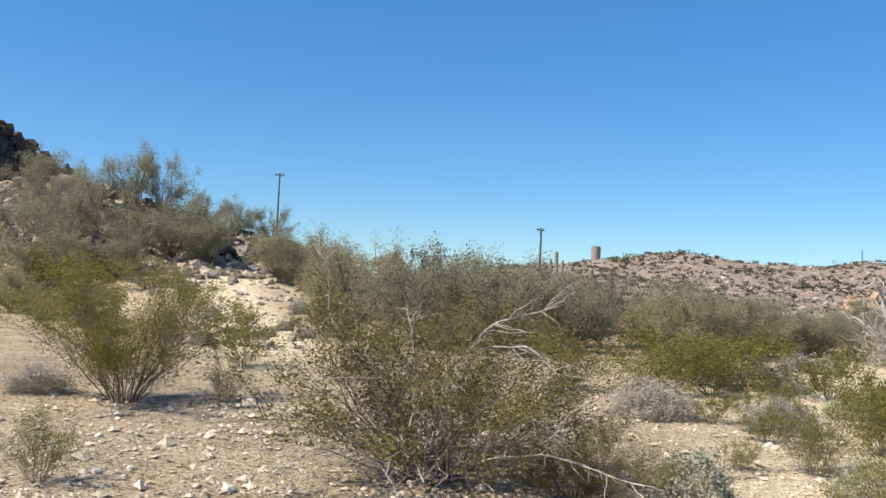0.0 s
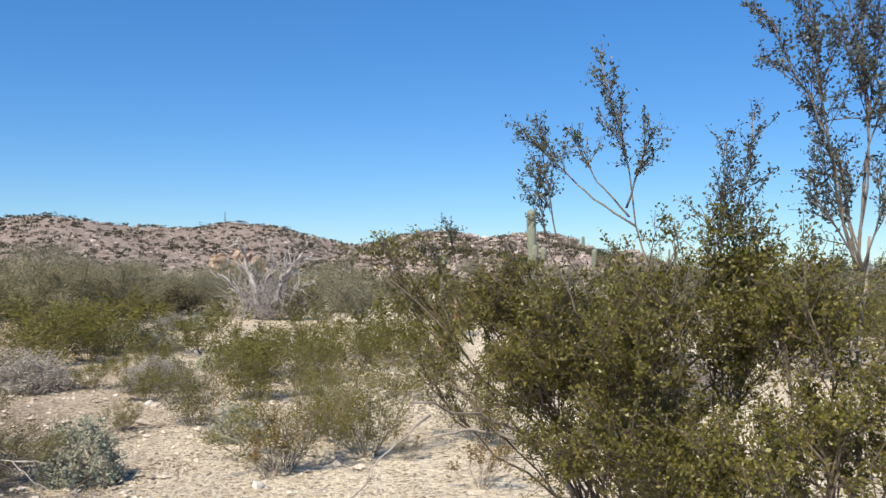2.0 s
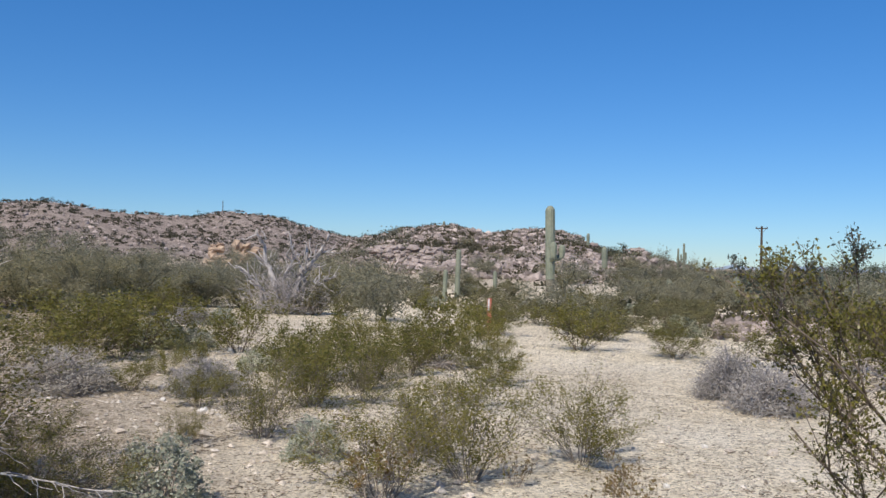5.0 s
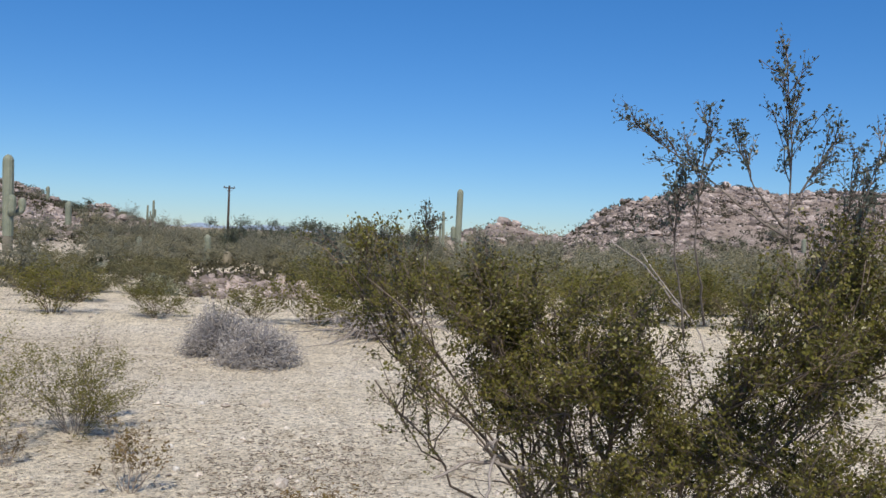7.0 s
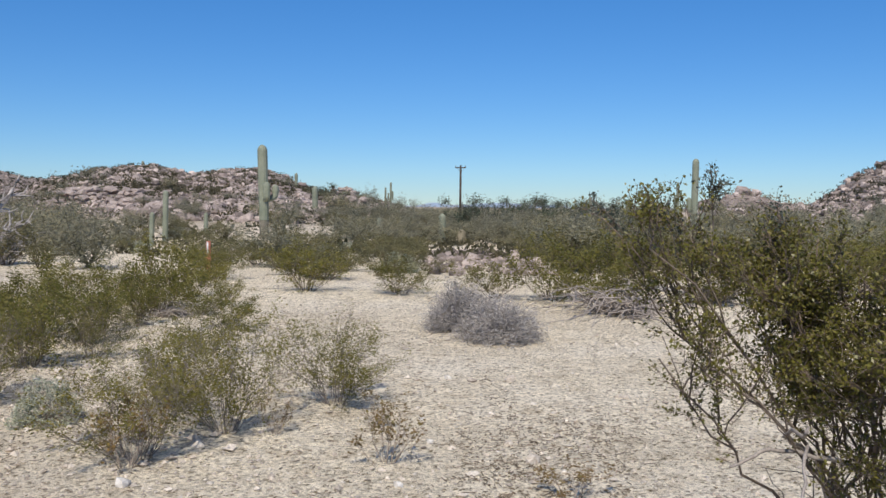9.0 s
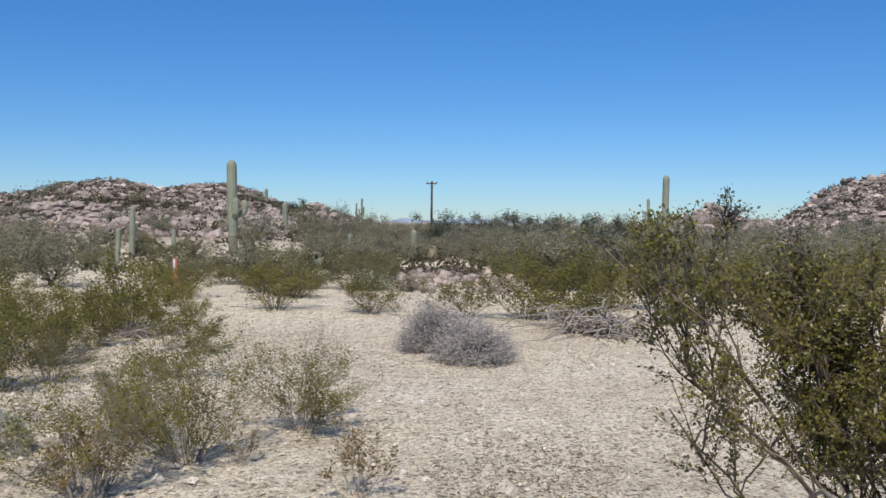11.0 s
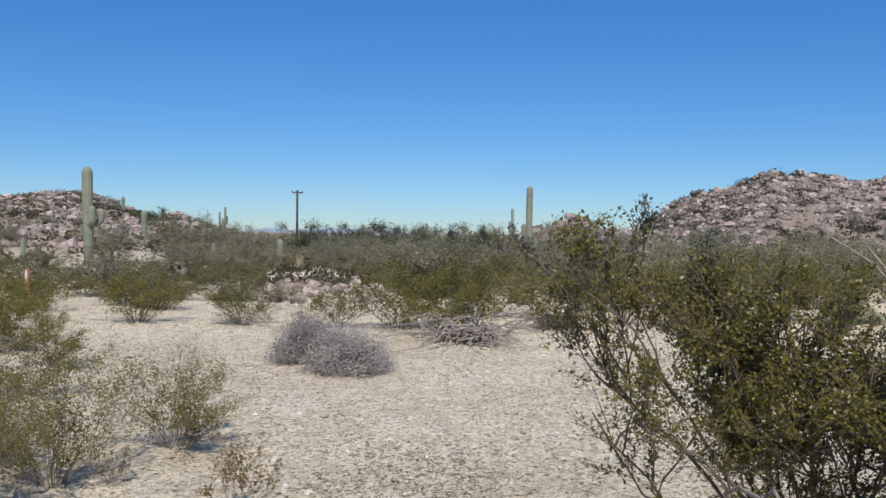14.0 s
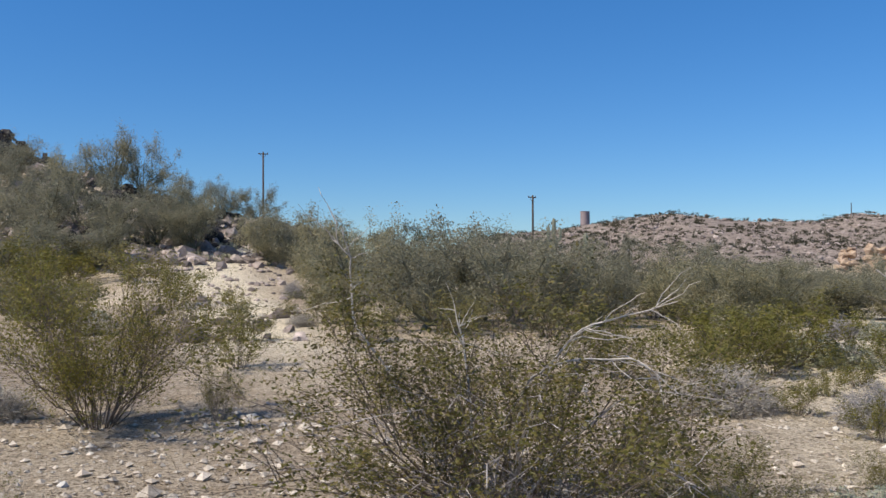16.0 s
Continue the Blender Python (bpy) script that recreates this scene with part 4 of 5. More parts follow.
# ---- dead tree and fallen branches ----
def dead_tree(x, y, w, h, seed):
    rng = np.random.default_rng(seed)
    ob = thing("dead_tree", "bare grey dead tree with a tangle of fine twigs", "tree")
    ob.matrix_basis = seat(x, y, radians(-26))
    twigs = Build()
    lines = (((-0.02, 0), (-0.14, 0.42), (-0.24, 0.72), (-0.33, 1.0)), ((0.04, 0), (0.12, 0.38), (0.26, 0.62), (0.44, 0.97)), ((0.0, 0), (-0.04, 0.4), (0.06, 0.75)), ((0.05, 0), (0.25, 0.3), (0.4, 0.42)), ((-0.04, 0), (-0.25, 0.3), (-0.42, 0.5)), ((0.1, 0), (0.2, 0.45), (0.2, 0.7)))
    for n, line in enumerate(lines):
        trunk = Build()
        pts = [np.array([u * w, rng.uniform(-0.12, 0.12) * w * (k > 0), v * h - 0.05]) for k, (u, v) in enumerate(line)]
        p = np.vstack([limb(rng, s, e, 0.2, 5)[(0 if k == 0 else 1) :] for k, (s, e) in enumerate(zip(pts, pts[1:]))])
        trunk.tube(p, np.linspace(0.12 if n < 2 else 0.05, 0.03 if n < 2 else 0.016, len(p)), 6)
        for _ in range(9):
            q0 = along(p, rng.uniform(0.4, 1.0))
            q = limb(rng, q0, q0 + turned(rng, np.array([p[-1][0] * 0.6, 0, 0.9]), 0.55) * rng.uniform(0.3, 0.8), 0.24, 5)
            trunk.tube(q, np.linspace(0.034, 0.009, 5), 4)
        trunk.part("limb", GREY_WOOD, ob, smooth=True)
    for _ in range(1500):
        u, v = rng.normal() * 0.19, rng.normal() * 0.15
        p0 = np.array([u * w, v * w, abs(rng.normal()) * 0.23 * h])
        twigs.tube(limb(rng, p0, p0 + turned(rng, np.array([u, v, 0.5]), 0.5) * rng.uniform(0.2, 0.55), 0.2, 3), [0.008, 0.006, 0.004], 3, False)
    twigs.part("twigwork", GREY_TWIG, ob, "tangle of fine grey twigs")
    return ob


def brush_pile(x, y, w, h, seed, bearing):
    rng = np.random.default_rng(seed)
    ob = thing("brush_pile", "heap of grey dead branches lying on sand", "branches", "fallen branches")
    ob.matrix_basis = seat(x, y, radians(bearing))
    for _ in range(60):
        b = Build()
        a = rng.uniform(0, 6.28)
        out = rng.uniform(0.25, 0.85) * w
        p0 = np.array([rng.normal() * 0.12 * w, rng.normal() * 0.1 * w, 0.02 + abs(rng.normal()) * 0.1 * h])
        p1 = np.array([math.cos(a) * out, math.sin(a) * out * 0.7, rng.uniform(0.0, 1.0) ** 3 * h])
        p = limb(rng, p0, p1, 0.14, 6, 0.12)
        p[:, 2] = np.maximum(p[:, 2], 0.015)
        b.tube(p, np.linspace(rng.uniform(0.008, 0.02), 0.004, 6), 4)
        b.part("branch", WEATHERED, ob)
    return ob


dead_tree(*(12.7, 24.82, 2.7, 2.53), 71)
for n, row in enumerate([(12.52, 6.75, 2.3, 0.6), (12.3, 6.5, 1.7, 0.5), (15.37, 6.12, 1.6, 0.5), (8.15, 11.68, 0.72, 0.24)]):
    brush_pile(*row, 80 + n, 30 * n)

# ---- trees ----
NEAR_PALOS = [(-2.6, 25.5, 3.6, 3.1), (-0.6, 23.2, 3.8, 2.3), (1.6, 23.6, 3.8, 2.2), (3.7, 24.2, 3.2, 2.0)]
PALO_ROWS = [(2.7, 24.8, 3, 2.4), (4.7, 27.6, 3, 2.3), (6, 26.3, 3.2, 2.1), (6.8, 24.1, 3, 1.9), (8.2, 24.7, 2.8, 1.8), (11.5, 28.8, 3, 1.7), (0.7, 26, 3.6, 2.6), (-0.8, 40, 3, 2.2), (-4.5, 37.7, 4.4, 3.3), (-2.7, 41.9, 4.2, 2.9), (5.8, 35.5, 3, 1.9), (9.5, 30.1, 3, 1.9), (13.1, 33, 3, 1.6), (15.5, 34.1, 2.4, 1.8), (15.4, 30.8, 2.6, 2.2), (19, 32.2, 2.6, 1.6), (38.3, 33.6, 4, 2), (35.5, 29.1, 3.5, 1.8), (49, 36, 4, 2.4), (26.9, 37.6, 3, 1.4), (8.1, 33, 3.6, 2.4), (11.5, 33, 3.4, 2), (2.4, 32.9, 3.2, 2.6)]
PLAIN_TREES = [(7.2, 24.5, 3, 1.6), (9.4, 26.9, 3, 1.6), (11.7, 28.1, 2.8, 1.5), (17.9, 37.4, 3.2, 2.2), (20.9, 38, 3, 1.9), (26.8, 41.4, 3, 1.6), (29.6, 34.1, 2.6, 1.3), (33.6, 32.9, 3.4, 1.9), (29.4, 25.6, 3, 1.5), (42, 32.1, 3.4, 1.9), (55.3, 37.4, 3.6, 2.3), (41.4, 25.6, 3.2, 1.8), (36.9, 21.4, 3, 1.7), (36.3, 18.1, 3, 1.7), (39, 16.6, 3.4, 1.8), (33.9, 12.8, 3, 1.7), (38.6, 11, 3.2, 1.8), (43.2, 8.4, 3.4, 1.9), (39.6, 4.8, 3.2, 1.7), (43.7, 1.6, 3.4, 1.9)]
SLOPE_TREES = [(-13.1, 50.2, 4.5, 3), (-12.3, 53.6, 4, 2.8), (-9.9, 49, 4, 2.6), (-7.9, 45.3, 4, 2.4), (-10.3, 42.7, 4, 2.2), (-8.3, 47.3, 4.4, 2.6), (-6.6, 44.5, 4.4, 3), (-4.2, 43.8, 4.4, 3.2), (-1.9, 48, 4.4, 2.7), (-0.4, 50, 4.4, 2.6), (-8.9, 43.1, 3.5, 2.2), (-20.8, 45.4, 5, 3.6), (-20, 48, 5.5, 3.8), (-18.8, 50.6, 4.5, 3.8), (-20.7, 60.6, 4.5, 4.6), (-19.1, 62.1, 4, 4.2), (-15.9, 47.4, 4, 3.2)]
UPPER_TREES = [(-14.3, 49, 4.2, 3.2), (-12.5, 48.4, 4, 3), (-16.2, 61.9, 3, 2.6), (-14.2, 63.4, 4, 2.8), (-12, 63.9, 3.4, 2.6), (-23.3, 59.6, 4, 3.2), (-24.7, 56.9, 4.5, 3.2), (-17.1, 36.2, 4, 2), (-23.6, 52.9, 4, 3.5), (-18.3, 41.1, 4.5, 2.6), (-17.2, 42.7, 4, 2.4), (-15.2, 42.3, 4, 2.2), (-15.6, 55.8, 4, 2.8), (-11.9, 54.7, 3, 1.8), (-28.5, 63.9, 5, 4)]
DARK_TREES = [(40.5, 20.6, 3.4, 1.75), (42.2, 18.9, 3.0, 1.65), (53.5, 41.6, 3.0, 1.5), (50.5, 40.2, 2.6, 1.3), (52.5, 34.1, 4, 2.7), (60.1, 37, 3.6, 2.6), (52.6, 30.1, 4.2, 2.7), (66.3, 36.1, 4.4, 2.8), (66.4, 28.9, 4, 2.7), (59.5, 24.4, 3.6, 2.6), (81.4, 39.6, 4, 2.8), (60.7, 27.2, 4.4, 2.7), (60.7, 31.9, 4.5, 2.7), (63.6, 35, 4, 2.6), (67, 32.7, 4, 2.7), (76.8, 48.2, 4, 2.8), (63.6, 30.2, 3.5, 2.5), (93.6, 36.1, 3, 3.2), (71.5, 36.9, 4, 2.7), (-1.6, 60, 4, 2.2), (0.2, 62, 3.5, 2.2), (57, 50.2, 3.0, 1.3), (77.1, 11.3, 4, 2.6), (73.7, 2.7, 4, 2.4)]
def open_view(rows):
    """Fewer and lower trees before the rocky hill, whose stony foot lies open."""
    out = []
    for n, (x, y, w, h) in enumerate(rows):
        side, far = math.degrees(math.atan2(-x, y)), math.hypot(x, y) > 26
        if -48 < side < -33 and far:
            if n % 2:
                continue
            w, h = 0.75 * w, 0.55 * h
        elif -56 < side <= -48 and far:
            h = max(0.6, min(0.72 * h, 1.6 - ground_at(x, y)))
        out.append((x, y, w, h))
    return out


palo = [desert_tree(s, "airy grey-green palo verde tree with thin limbs", PALO, dense=2.0, leaf=0.02) for s in (61, 62, 63)]
put(palo, open_view(NEAR_PALOS + PALO_ROWS + PLAIN_TREES), 6, "palo verdes on the plain")
palo2 = [desert_tree(s, "grey-green palo verde tree on a stony slope", PALO, dense=1.9, leaf=0.022) for s in (64, 65)]
put(palo2, [row for row in SLOPE_TREES + UPPER_TREES if in_wash(row[0], row[1]) < 0.4], 7, "palo verdes on the foothill")
SKYLINE_PALOS = [(0.95, 26.5, 3.4, 3.2), (2.2, 26.9, 3.0, 2.7), (3.9, 26.5, 3.2, 2.4), (-0.8, 25.6, 2.8, 2.6), (46.5, 39.3, 3.2, 2.1), (47.3, 38.2, 3.4, 2.3), (48.7, 36.6, 3.6, 2.1), (47.9, 40.7, 3.2, 2.4), (49.8, 38.7, 4.0, 2.5), (51.6, 40.2, 3.6, 2.4)]
palo3 = [desert_tree(s, "grey-green palo verde tree with an uneven crown", PALO, dense=0.9, leaf=0.026) for s in (84, 85)]
put(palo3, [(x, y, w, top - ground_at(x, y)) for x, y, w, top in SKYLINE_PALOS], 19, "palo verdes on the plain")
SKYLINE_IRONWOODS = [(-3.2, 61.0, 4.2, 4.5), (-1.4, 63.0, 4.0, 4.4), (0.4, 62.5, 4.2, 4.2), (2.2, 62.0, 3.6, 4.1), (4.4, 62.0, 3.4, 3.9)]
iron = [desert_tree(s, "dense dark blue-green ironwood tree", IRON, "ironwood_tree", 0.9, 0.031) for s in (66, 67)]
put(iron, [(x, y, 1.15 * w, 1.12 * h) for x, y, w, h in DARK_TREES] + [(x, y, w, top - ground_at(x, y)) for x, y, w, top in SKYLINE_IRONWOODS], 8, "ironwoods")


def scatter(count, seed, lo, hi, a0, a1, gap, keep=lambda x, y: True, taken=()):
    """Places in a sector, kept apart from one another."""
    rng = random.Random(seed)
    out, tries = list(taken), 0
    first = len(out)
    while len(out) < count + first and tries < count * 40:
        tries += 1
        r = math.sqrt(rng.uniform(lo * lo, hi * hi))
        a = radians(rng.uniform(a0, a1))
        x, y = -math.sin(a) * r, math.cos(a) * r
        if keep(x, y) and all((x - u) ** 2 + (y - v) ** 2 > gap * gap for u, v in out):
            out.append((x, y))
    return out[first:]


def bearing_of(x, y):
    return math.degrees(math.atan2(-x, y))


BARREL_AT = (bearing_of(39.70, 26.70), math.hypot(39.70, 26.70) + 0.8)


def off_wash(x, y):
    """Clear of the sandy wash, the clearing and the marker post."""
    b, r = bearing_of(x, y), math.hypot(x, y)
    wash = 9.5 < b < 16.5 and 22 < r < 60
    return not wash and not (-29.5 < b < -23 and r < 27) and not (-63 < b < -43 and r < 20.5) and math.hypot(x - 14.5, y - 17.8) > 1.8 and not (abs(b - BARREL_AT[0]) < 3.4 and r < BARREL_AT[1])


rng = random.Random(90)
SET_OUT = [row[:2] for row in NEAR_CREOSOTE + MID_CREOSOTE + BRITTLE_ROWS + GREY_ROWS]
spots = scatter(82, 91, 17, 46, 24, -48, 1.7, off_wash, SET_OUT) + scatter(34, 99, 20.5, 34, -40, -68, 1.3, off_wash, SET_OUT) + scatter(112, 96, 17.5, 50, -48, -104, 1.5, off_wash, SET_OUT)
rows = []
for x, y in spots:
    b = bearing_of(x, y)
    h = rng.uniform(0.45, 0.8) if -60 < b < -30 else rng.uniform(0.7, 1.15) if math.hypot(x, y) < 34 else rng.uniform(0.9, 1.6)
    rows.append((x, y, h * rng.uniform(1.6, 2.4), h))
put([creosote(s, 2, "olive creosote bush on the desert plain") for s in (101, 102, 103, 104)], rows, 9, "creosotes on the plain")
rows = []
for x, y in scatter(16, 97, 10.5, 19, -12, -39, 1.0, off_wash, SET_OUT):
    h = rng.uniform(0.35, 0.75)
    rows.append((x, y, h * rng.uniform(1.3, 2.0), h))
put([creosote(s, 1, "low olive creosote bush on pale sand") for s in (24, 25)], rows, 14, "creosotes by the clearing")
rows = [(x, y, rng.uniform(0.7, 1.3), rng.uniform(0.35, 0.6)) for x, y in scatter(26, 92, 16, 45, 24, -104, 2.0, off_wash)]
put([brittlebush(s, "pale grey-green brittlebush on the plain") for s in (33, 34)], rows, 10, "brittlebushes")
rows = [(x, y, rng.uniform(0.8, 1.5), rng.uniform(0.4, 0.8)) for x, y in scatter(10, 93, 18, 45, 24, -104, 4.0, off_wash)]
put([grey_bush(s, "grey leafless bursage on the plain") for s in (43,)], rows, 11, "grey bursages")
rows = [(x, y, rng.uniform(2.6, 4.4), rng.uniform(2.0, 3.0)) for x, y in scatter(32, 94, 58, 118, -48, -104, 4.2, lambda x, y: ground_at(x, y) < 1.6)]
put([desert_tree(s, "distant grey-green palo verde tree", PALO, dense=0.4, leaf=0.04) for s in (68, 69)], rows, 12, "distant palo verdes")
rows = [(x, y, rng.uniform(2.2, 3.6), rng.uniform(1.2, 2.0)) for x, y in scatter(20, 95, 40, 105, -4, -48, 4.0, lambda x, y: ground_at(x, y) < 1.2)]
put([desert_tree(s, "distant grey-green palo verde tree", PALO, dense=0.5, leaf=0.036) for s in (74, 75)], open_view(rows), 13, "distant palo verdes")

rows = []
for x, y in scatter(84, 98, 23, 60, -31, -104, 2.6, lambda x, y: off_wash(x, y) and ground_at(x, y) < 2.2):
    h = rng.uniform(1.25, 2.0) if math.hypot(x, y) < 40 else rng.uniform(1.5, 2.3)
    rows.append((x, y, h * rng.uniform(1.4, 2.0), h))
put([desert_tree(s, "low feathery grey-green palo verde tree on the plain", PALO, dense=0.7, leaf=0.031) for s in (76, 77, 78)], open_view(rows), 16, "palo verdes on the plain")

rows = [(x, y, rng.uniform(2.2, 3.6), rng.uniform(1.2, 2.2)) for x, y in scatter(28, 88, 52, 92, -33, -58, 3.0, lambda x, y: ground_at(x, y) < 3.2) + scatter(14, 89, 62, 95, -72, -104, 3.4, lambda x, y: ground_at(x, y) < 3.0)]
put([desert_tree(s, "grey-green palo verde tree at the foot of a rocky hill", PALO, dense=0.4, leaf=0.04) for s in (79, 80)], open_view(rows), 17, "palo verdes on the hills")

# ---- cacti ----
saguaro(26.84, 28.20, 4.06, 0.205, [(160, 1.65, 0.34, 2.4, 0.15), (-128, 1.65, 0.5, 2.3, 0.145)], "tall thick saguaro with two short arm buds", worn=0.28)
saguaro(25.27, 32.33, 2.18, 0.12, [], "slender pale green saguaro among bushes")
saguaro(24.33, 31.99, 1.28, 0.1, [], "slender pale green saguaro among bushes")
saguaro(69.65, 89.50, 6.62, 0.16, [], "small dark saguaro on a rocky hill")
saguaro(49.26, 17.56, 4.36, 0.185, [(20, 1.9, 0.32, 2.7, 0.14), (-150, 1.3, 0.38, 1.9, 0.12)], "tall saguaro with two low arms beyond the bushes")
saguaro(113.23, 52.68, 3.06, 0.2, [(30, 2.0, 0.4, 3.2, 0.13)], "distant saguaro on the plain")
saguaro(15.17, 93.45, 4.56, 0.27, [(-80, 1.2, 0.6, 4.0, 0.2)], "stout distant saguaro with a side stem")
saguaro(69.88, 65.81, 4.92, 0.16, [], "small dark saguaro on a rocky hill")
saguaro(46.41, 42.57, 2.90, 0.2, [], "stout saguaro at the foot of a rocky hill")
saguaro(57.36, 44.93, 3.10, 0.075, [], "tall green ribbed saguaro cactus on the plain")
saguaro(57.62, 44.59, 3.49, 0.085, [(-100, 1.1, 0.22, 1.75, 0.07), (60, 1.2, 0.2, 1.6, 0.065)], "slender saguaro with two thin arms")
saguaro(39.92, 28.04, 1.24, 0.17, [], "short pale green saguaro on the plain")
saguaro(38.01, 30.73, 1.00, 0.14, [], "short pale green saguaro on the plain")
saguaro(25.92, 30.57, 1.27, 0.09, [], "small saguaro at the foot of a rocky hill")
saguaro(58.39, 21.67, 3.35, 0.1, [(70, 1.6, 0.3, 3.0, 0.08)], "slender dark saguaro beyond the bushes")
saguaro(83.61, -2.27, 2.67, 0.2, [], "small dark saguaro on a rocky hill")
saguaro(7.63, 61.14, 4.5, 0.13, [(80, 3.3, 0.4, 4.4, 0.1), (-95, 3.4, 0.38, 4.3, 0.1)], "many-armed saguaro standing out above the trees")


def barrel_cactus(x, y, h, r):
    ob = thing("barrel_cactus", "short ribbed tan-spined barrel cactus on a stony mound", "cactus")
    ob.matrix_basis = Matrix.Translation((x, y, ground_at(x, y) - 0.05))
    z, rad = domed(h, r, 6)
    b = Build()
    cactus_column(b, np.stack([0.08 * z, 0 * z, z], 1), rad, 16)
    b.part("stem", BARREL, ob, smooth=True)
    return ob


barrel_cactus(39.70, 26.70, 0.8, 0.22)


# ---- poles, post, tank ----
utility_pole(-21.95, 120.24, 15.98, 10, "weathered wooden utility pole with a short crossarm")
utility_pole(11.35, 106.66, 9.36, 40, "weathered wooden utility pole with a short crossarm")
utility_pole(88.02, 57.30, 6.33, -57, "weathered wooden utility pole with a crossarm")
utility_pole(119.70, 261.24, 18.50, 0, "bare slender pole on a far ridge", 0)


def marker_post(x, y, turn):
    ob = thing("marker_post", "faded orange flexible marker post with a white reflective top", "marker post")
    ob.matrix_basis = Matrix.Translation((x, y, ground_at(x, y) - 0.05)) @ Matrix.Rotation(radians(turn), 4, "Z")
    for name, mat, z0, z1, w in (("blade", ORANGE, 0.0, 0.8, 0.05),):
        b = Build()
        prof = [(-w, 0.012), (-w * 0.8, 0), (w * 0.8, 0), (w, 0.012), (w * 0.8, 0.008), (-w * 0.8, 0.008)]
        b.add([(px, py, z) for z in (z0, z1) for px, py in prof], [(0, 1, 7, 6), (1, 2, 8, 7), (2, 3, 9, 8), (3, 4, 10, 9), (4, 5, 11, 10), (5, 0, 6, 11), (6, 7, 8, 9, 10, 11), (5, 4, 3, 2, 1, 0)])
        b.part(name, mat, ob)
    b = Build()
    b.add([(-0.02 + sx * 0.02, -0.004 + sy * 0.003, z) for z in (0.5, 0.785) for sx, sy in ((-1, -1), (1, -1), (1, 1), (-1, 1))], [(0, 1, 5, 4), (1, 2, 6, 5), (2, 3, 7, 6), (3, 0, 4, 7), (4, 5, 6, 7), (3, 2, 1, 0)])
    b.part("reflector", WHITE, ob, "white reflective strip")
    return ob


marker_post(13.56, 16.83, -38)


def water_tank(x, y, top, r):
    ob = thing("water_tank", "pinkish upright steel water tank on a hilltop", "tank")
    z0 = ground_at(x, y) - 0.3
    h = top - z0
    ob.matrix_basis = Matrix.Translation((x, y, z0))
    b = Build()
    b.tube([(0, 0, 0), (0, 0, h * 0.34), (0, 0, h * 0.341), (0, 0, h * 0.67), (0, 0, h * 0.671), (0, 0, h - 0.25)], [r, r, r * 1.012, r * 1.012, r, r], 32)
    b.part("shell", TANK, ob, smooth=False)
    b = Build()
    b.tube([(0, 0, h - 0.25), (0, 0, h - 0.2), (0, 0, h)], [r * 1.04, r * 1.04, 0.2], 32)
    b.part("roof", TANK, ob)
    b = Build()
    for s in (-0.2, 0.2):
        b.tube([(r + 0.12, s, 0), (r + 0.12, s, h)], [0.03, 0.03], 5)
    for k in range(int(h / 0.35)):
        b.tube([(r + 0.12, -0.2, 0.3 + 0.35 * k), (r + 0.12, 0.2, 0.3 + 0.35 * k)], [0.015, 0.015], 4)
    b.part("ladder", STEEL, ob, "dull steel ladder")
    return ob


water_tank(49.70, 297.69, 18.28, 1.45)


# ---- rocks ----
def outcrop(x, y, w, d, h, turn, seed, material, label, layers=6):
    """Ledges of broken angular blocks that step back up the slope, each a piece of its own."""
    rng = np.random.default_rng(seed)
    ob = thing("rock_outcrop", label, "rock", "rock outcrops")
    z0 = ground_at(x, y)
    place = Matrix.Translation((x, y, z0)) @ Matrix.Rotation(radians(turn), 4, "Z")
    ob.matrix_basis = place
    for k in range(layers):
        for s in range(int(rng.integers(8, 13))):
            px, py = rng.uniform(-0.5, 0.5) * w * (1 - 0.35 * k / layers), (0.12 * k - 0.3 + rng.normal() * 0.08) * d
            v = place @ Vector((px, py, 0))
            z = max(h * k / layers * 0.85, ground_at(v.x, v.y) - z0) - 0.15
            b = Build()
            rock_shape(b, rng, (0, 0, 0), 1.0, 0.5, 0.3)
            size = w * rng.uniform(0.12, 0.26)
            b.v[0] = b.v[0] * [size * rng.uniform(0.6, 1.3), size * 1.2, size * rng.uniform(0.7, 1.35)] + [px, py, z]
            b.part("block", material, ob)
    return ob


outcrop(64.2, 136.1, 9.5, 4, 4.6, -25, 401, ORANGE_ROCK, "layered orange sandstone outcrop at the foot of a ridge", 6)
outcrop(68.4, 138.4, 6, 4, 3.6, -25, 402, ORANGE_ROCK, "layered orange sandstone outcrop at the foot of a ridge", 6)
outcrop(45.8, 67.2, 5, 3, 2.4, -36, 403, ROCK, "layered pinkish rock outcrop on a rocky hill", 6)
outcrop(43.5, 58.9, 4, 3, 1.8, -38, 404, ROCK, "layered pinkish rock outcrop on a rocky hill", 6)
outcrop(71.0, 60.0, 4, 3, 2.4, -48, 406, ROCK, "broken pinkish rock outcrop", 6)
outcrop(48.2, 41.3, 3.6, 3, 1.9, -48, 407, ROCK, "broken pinkish rock outcrop", 5)


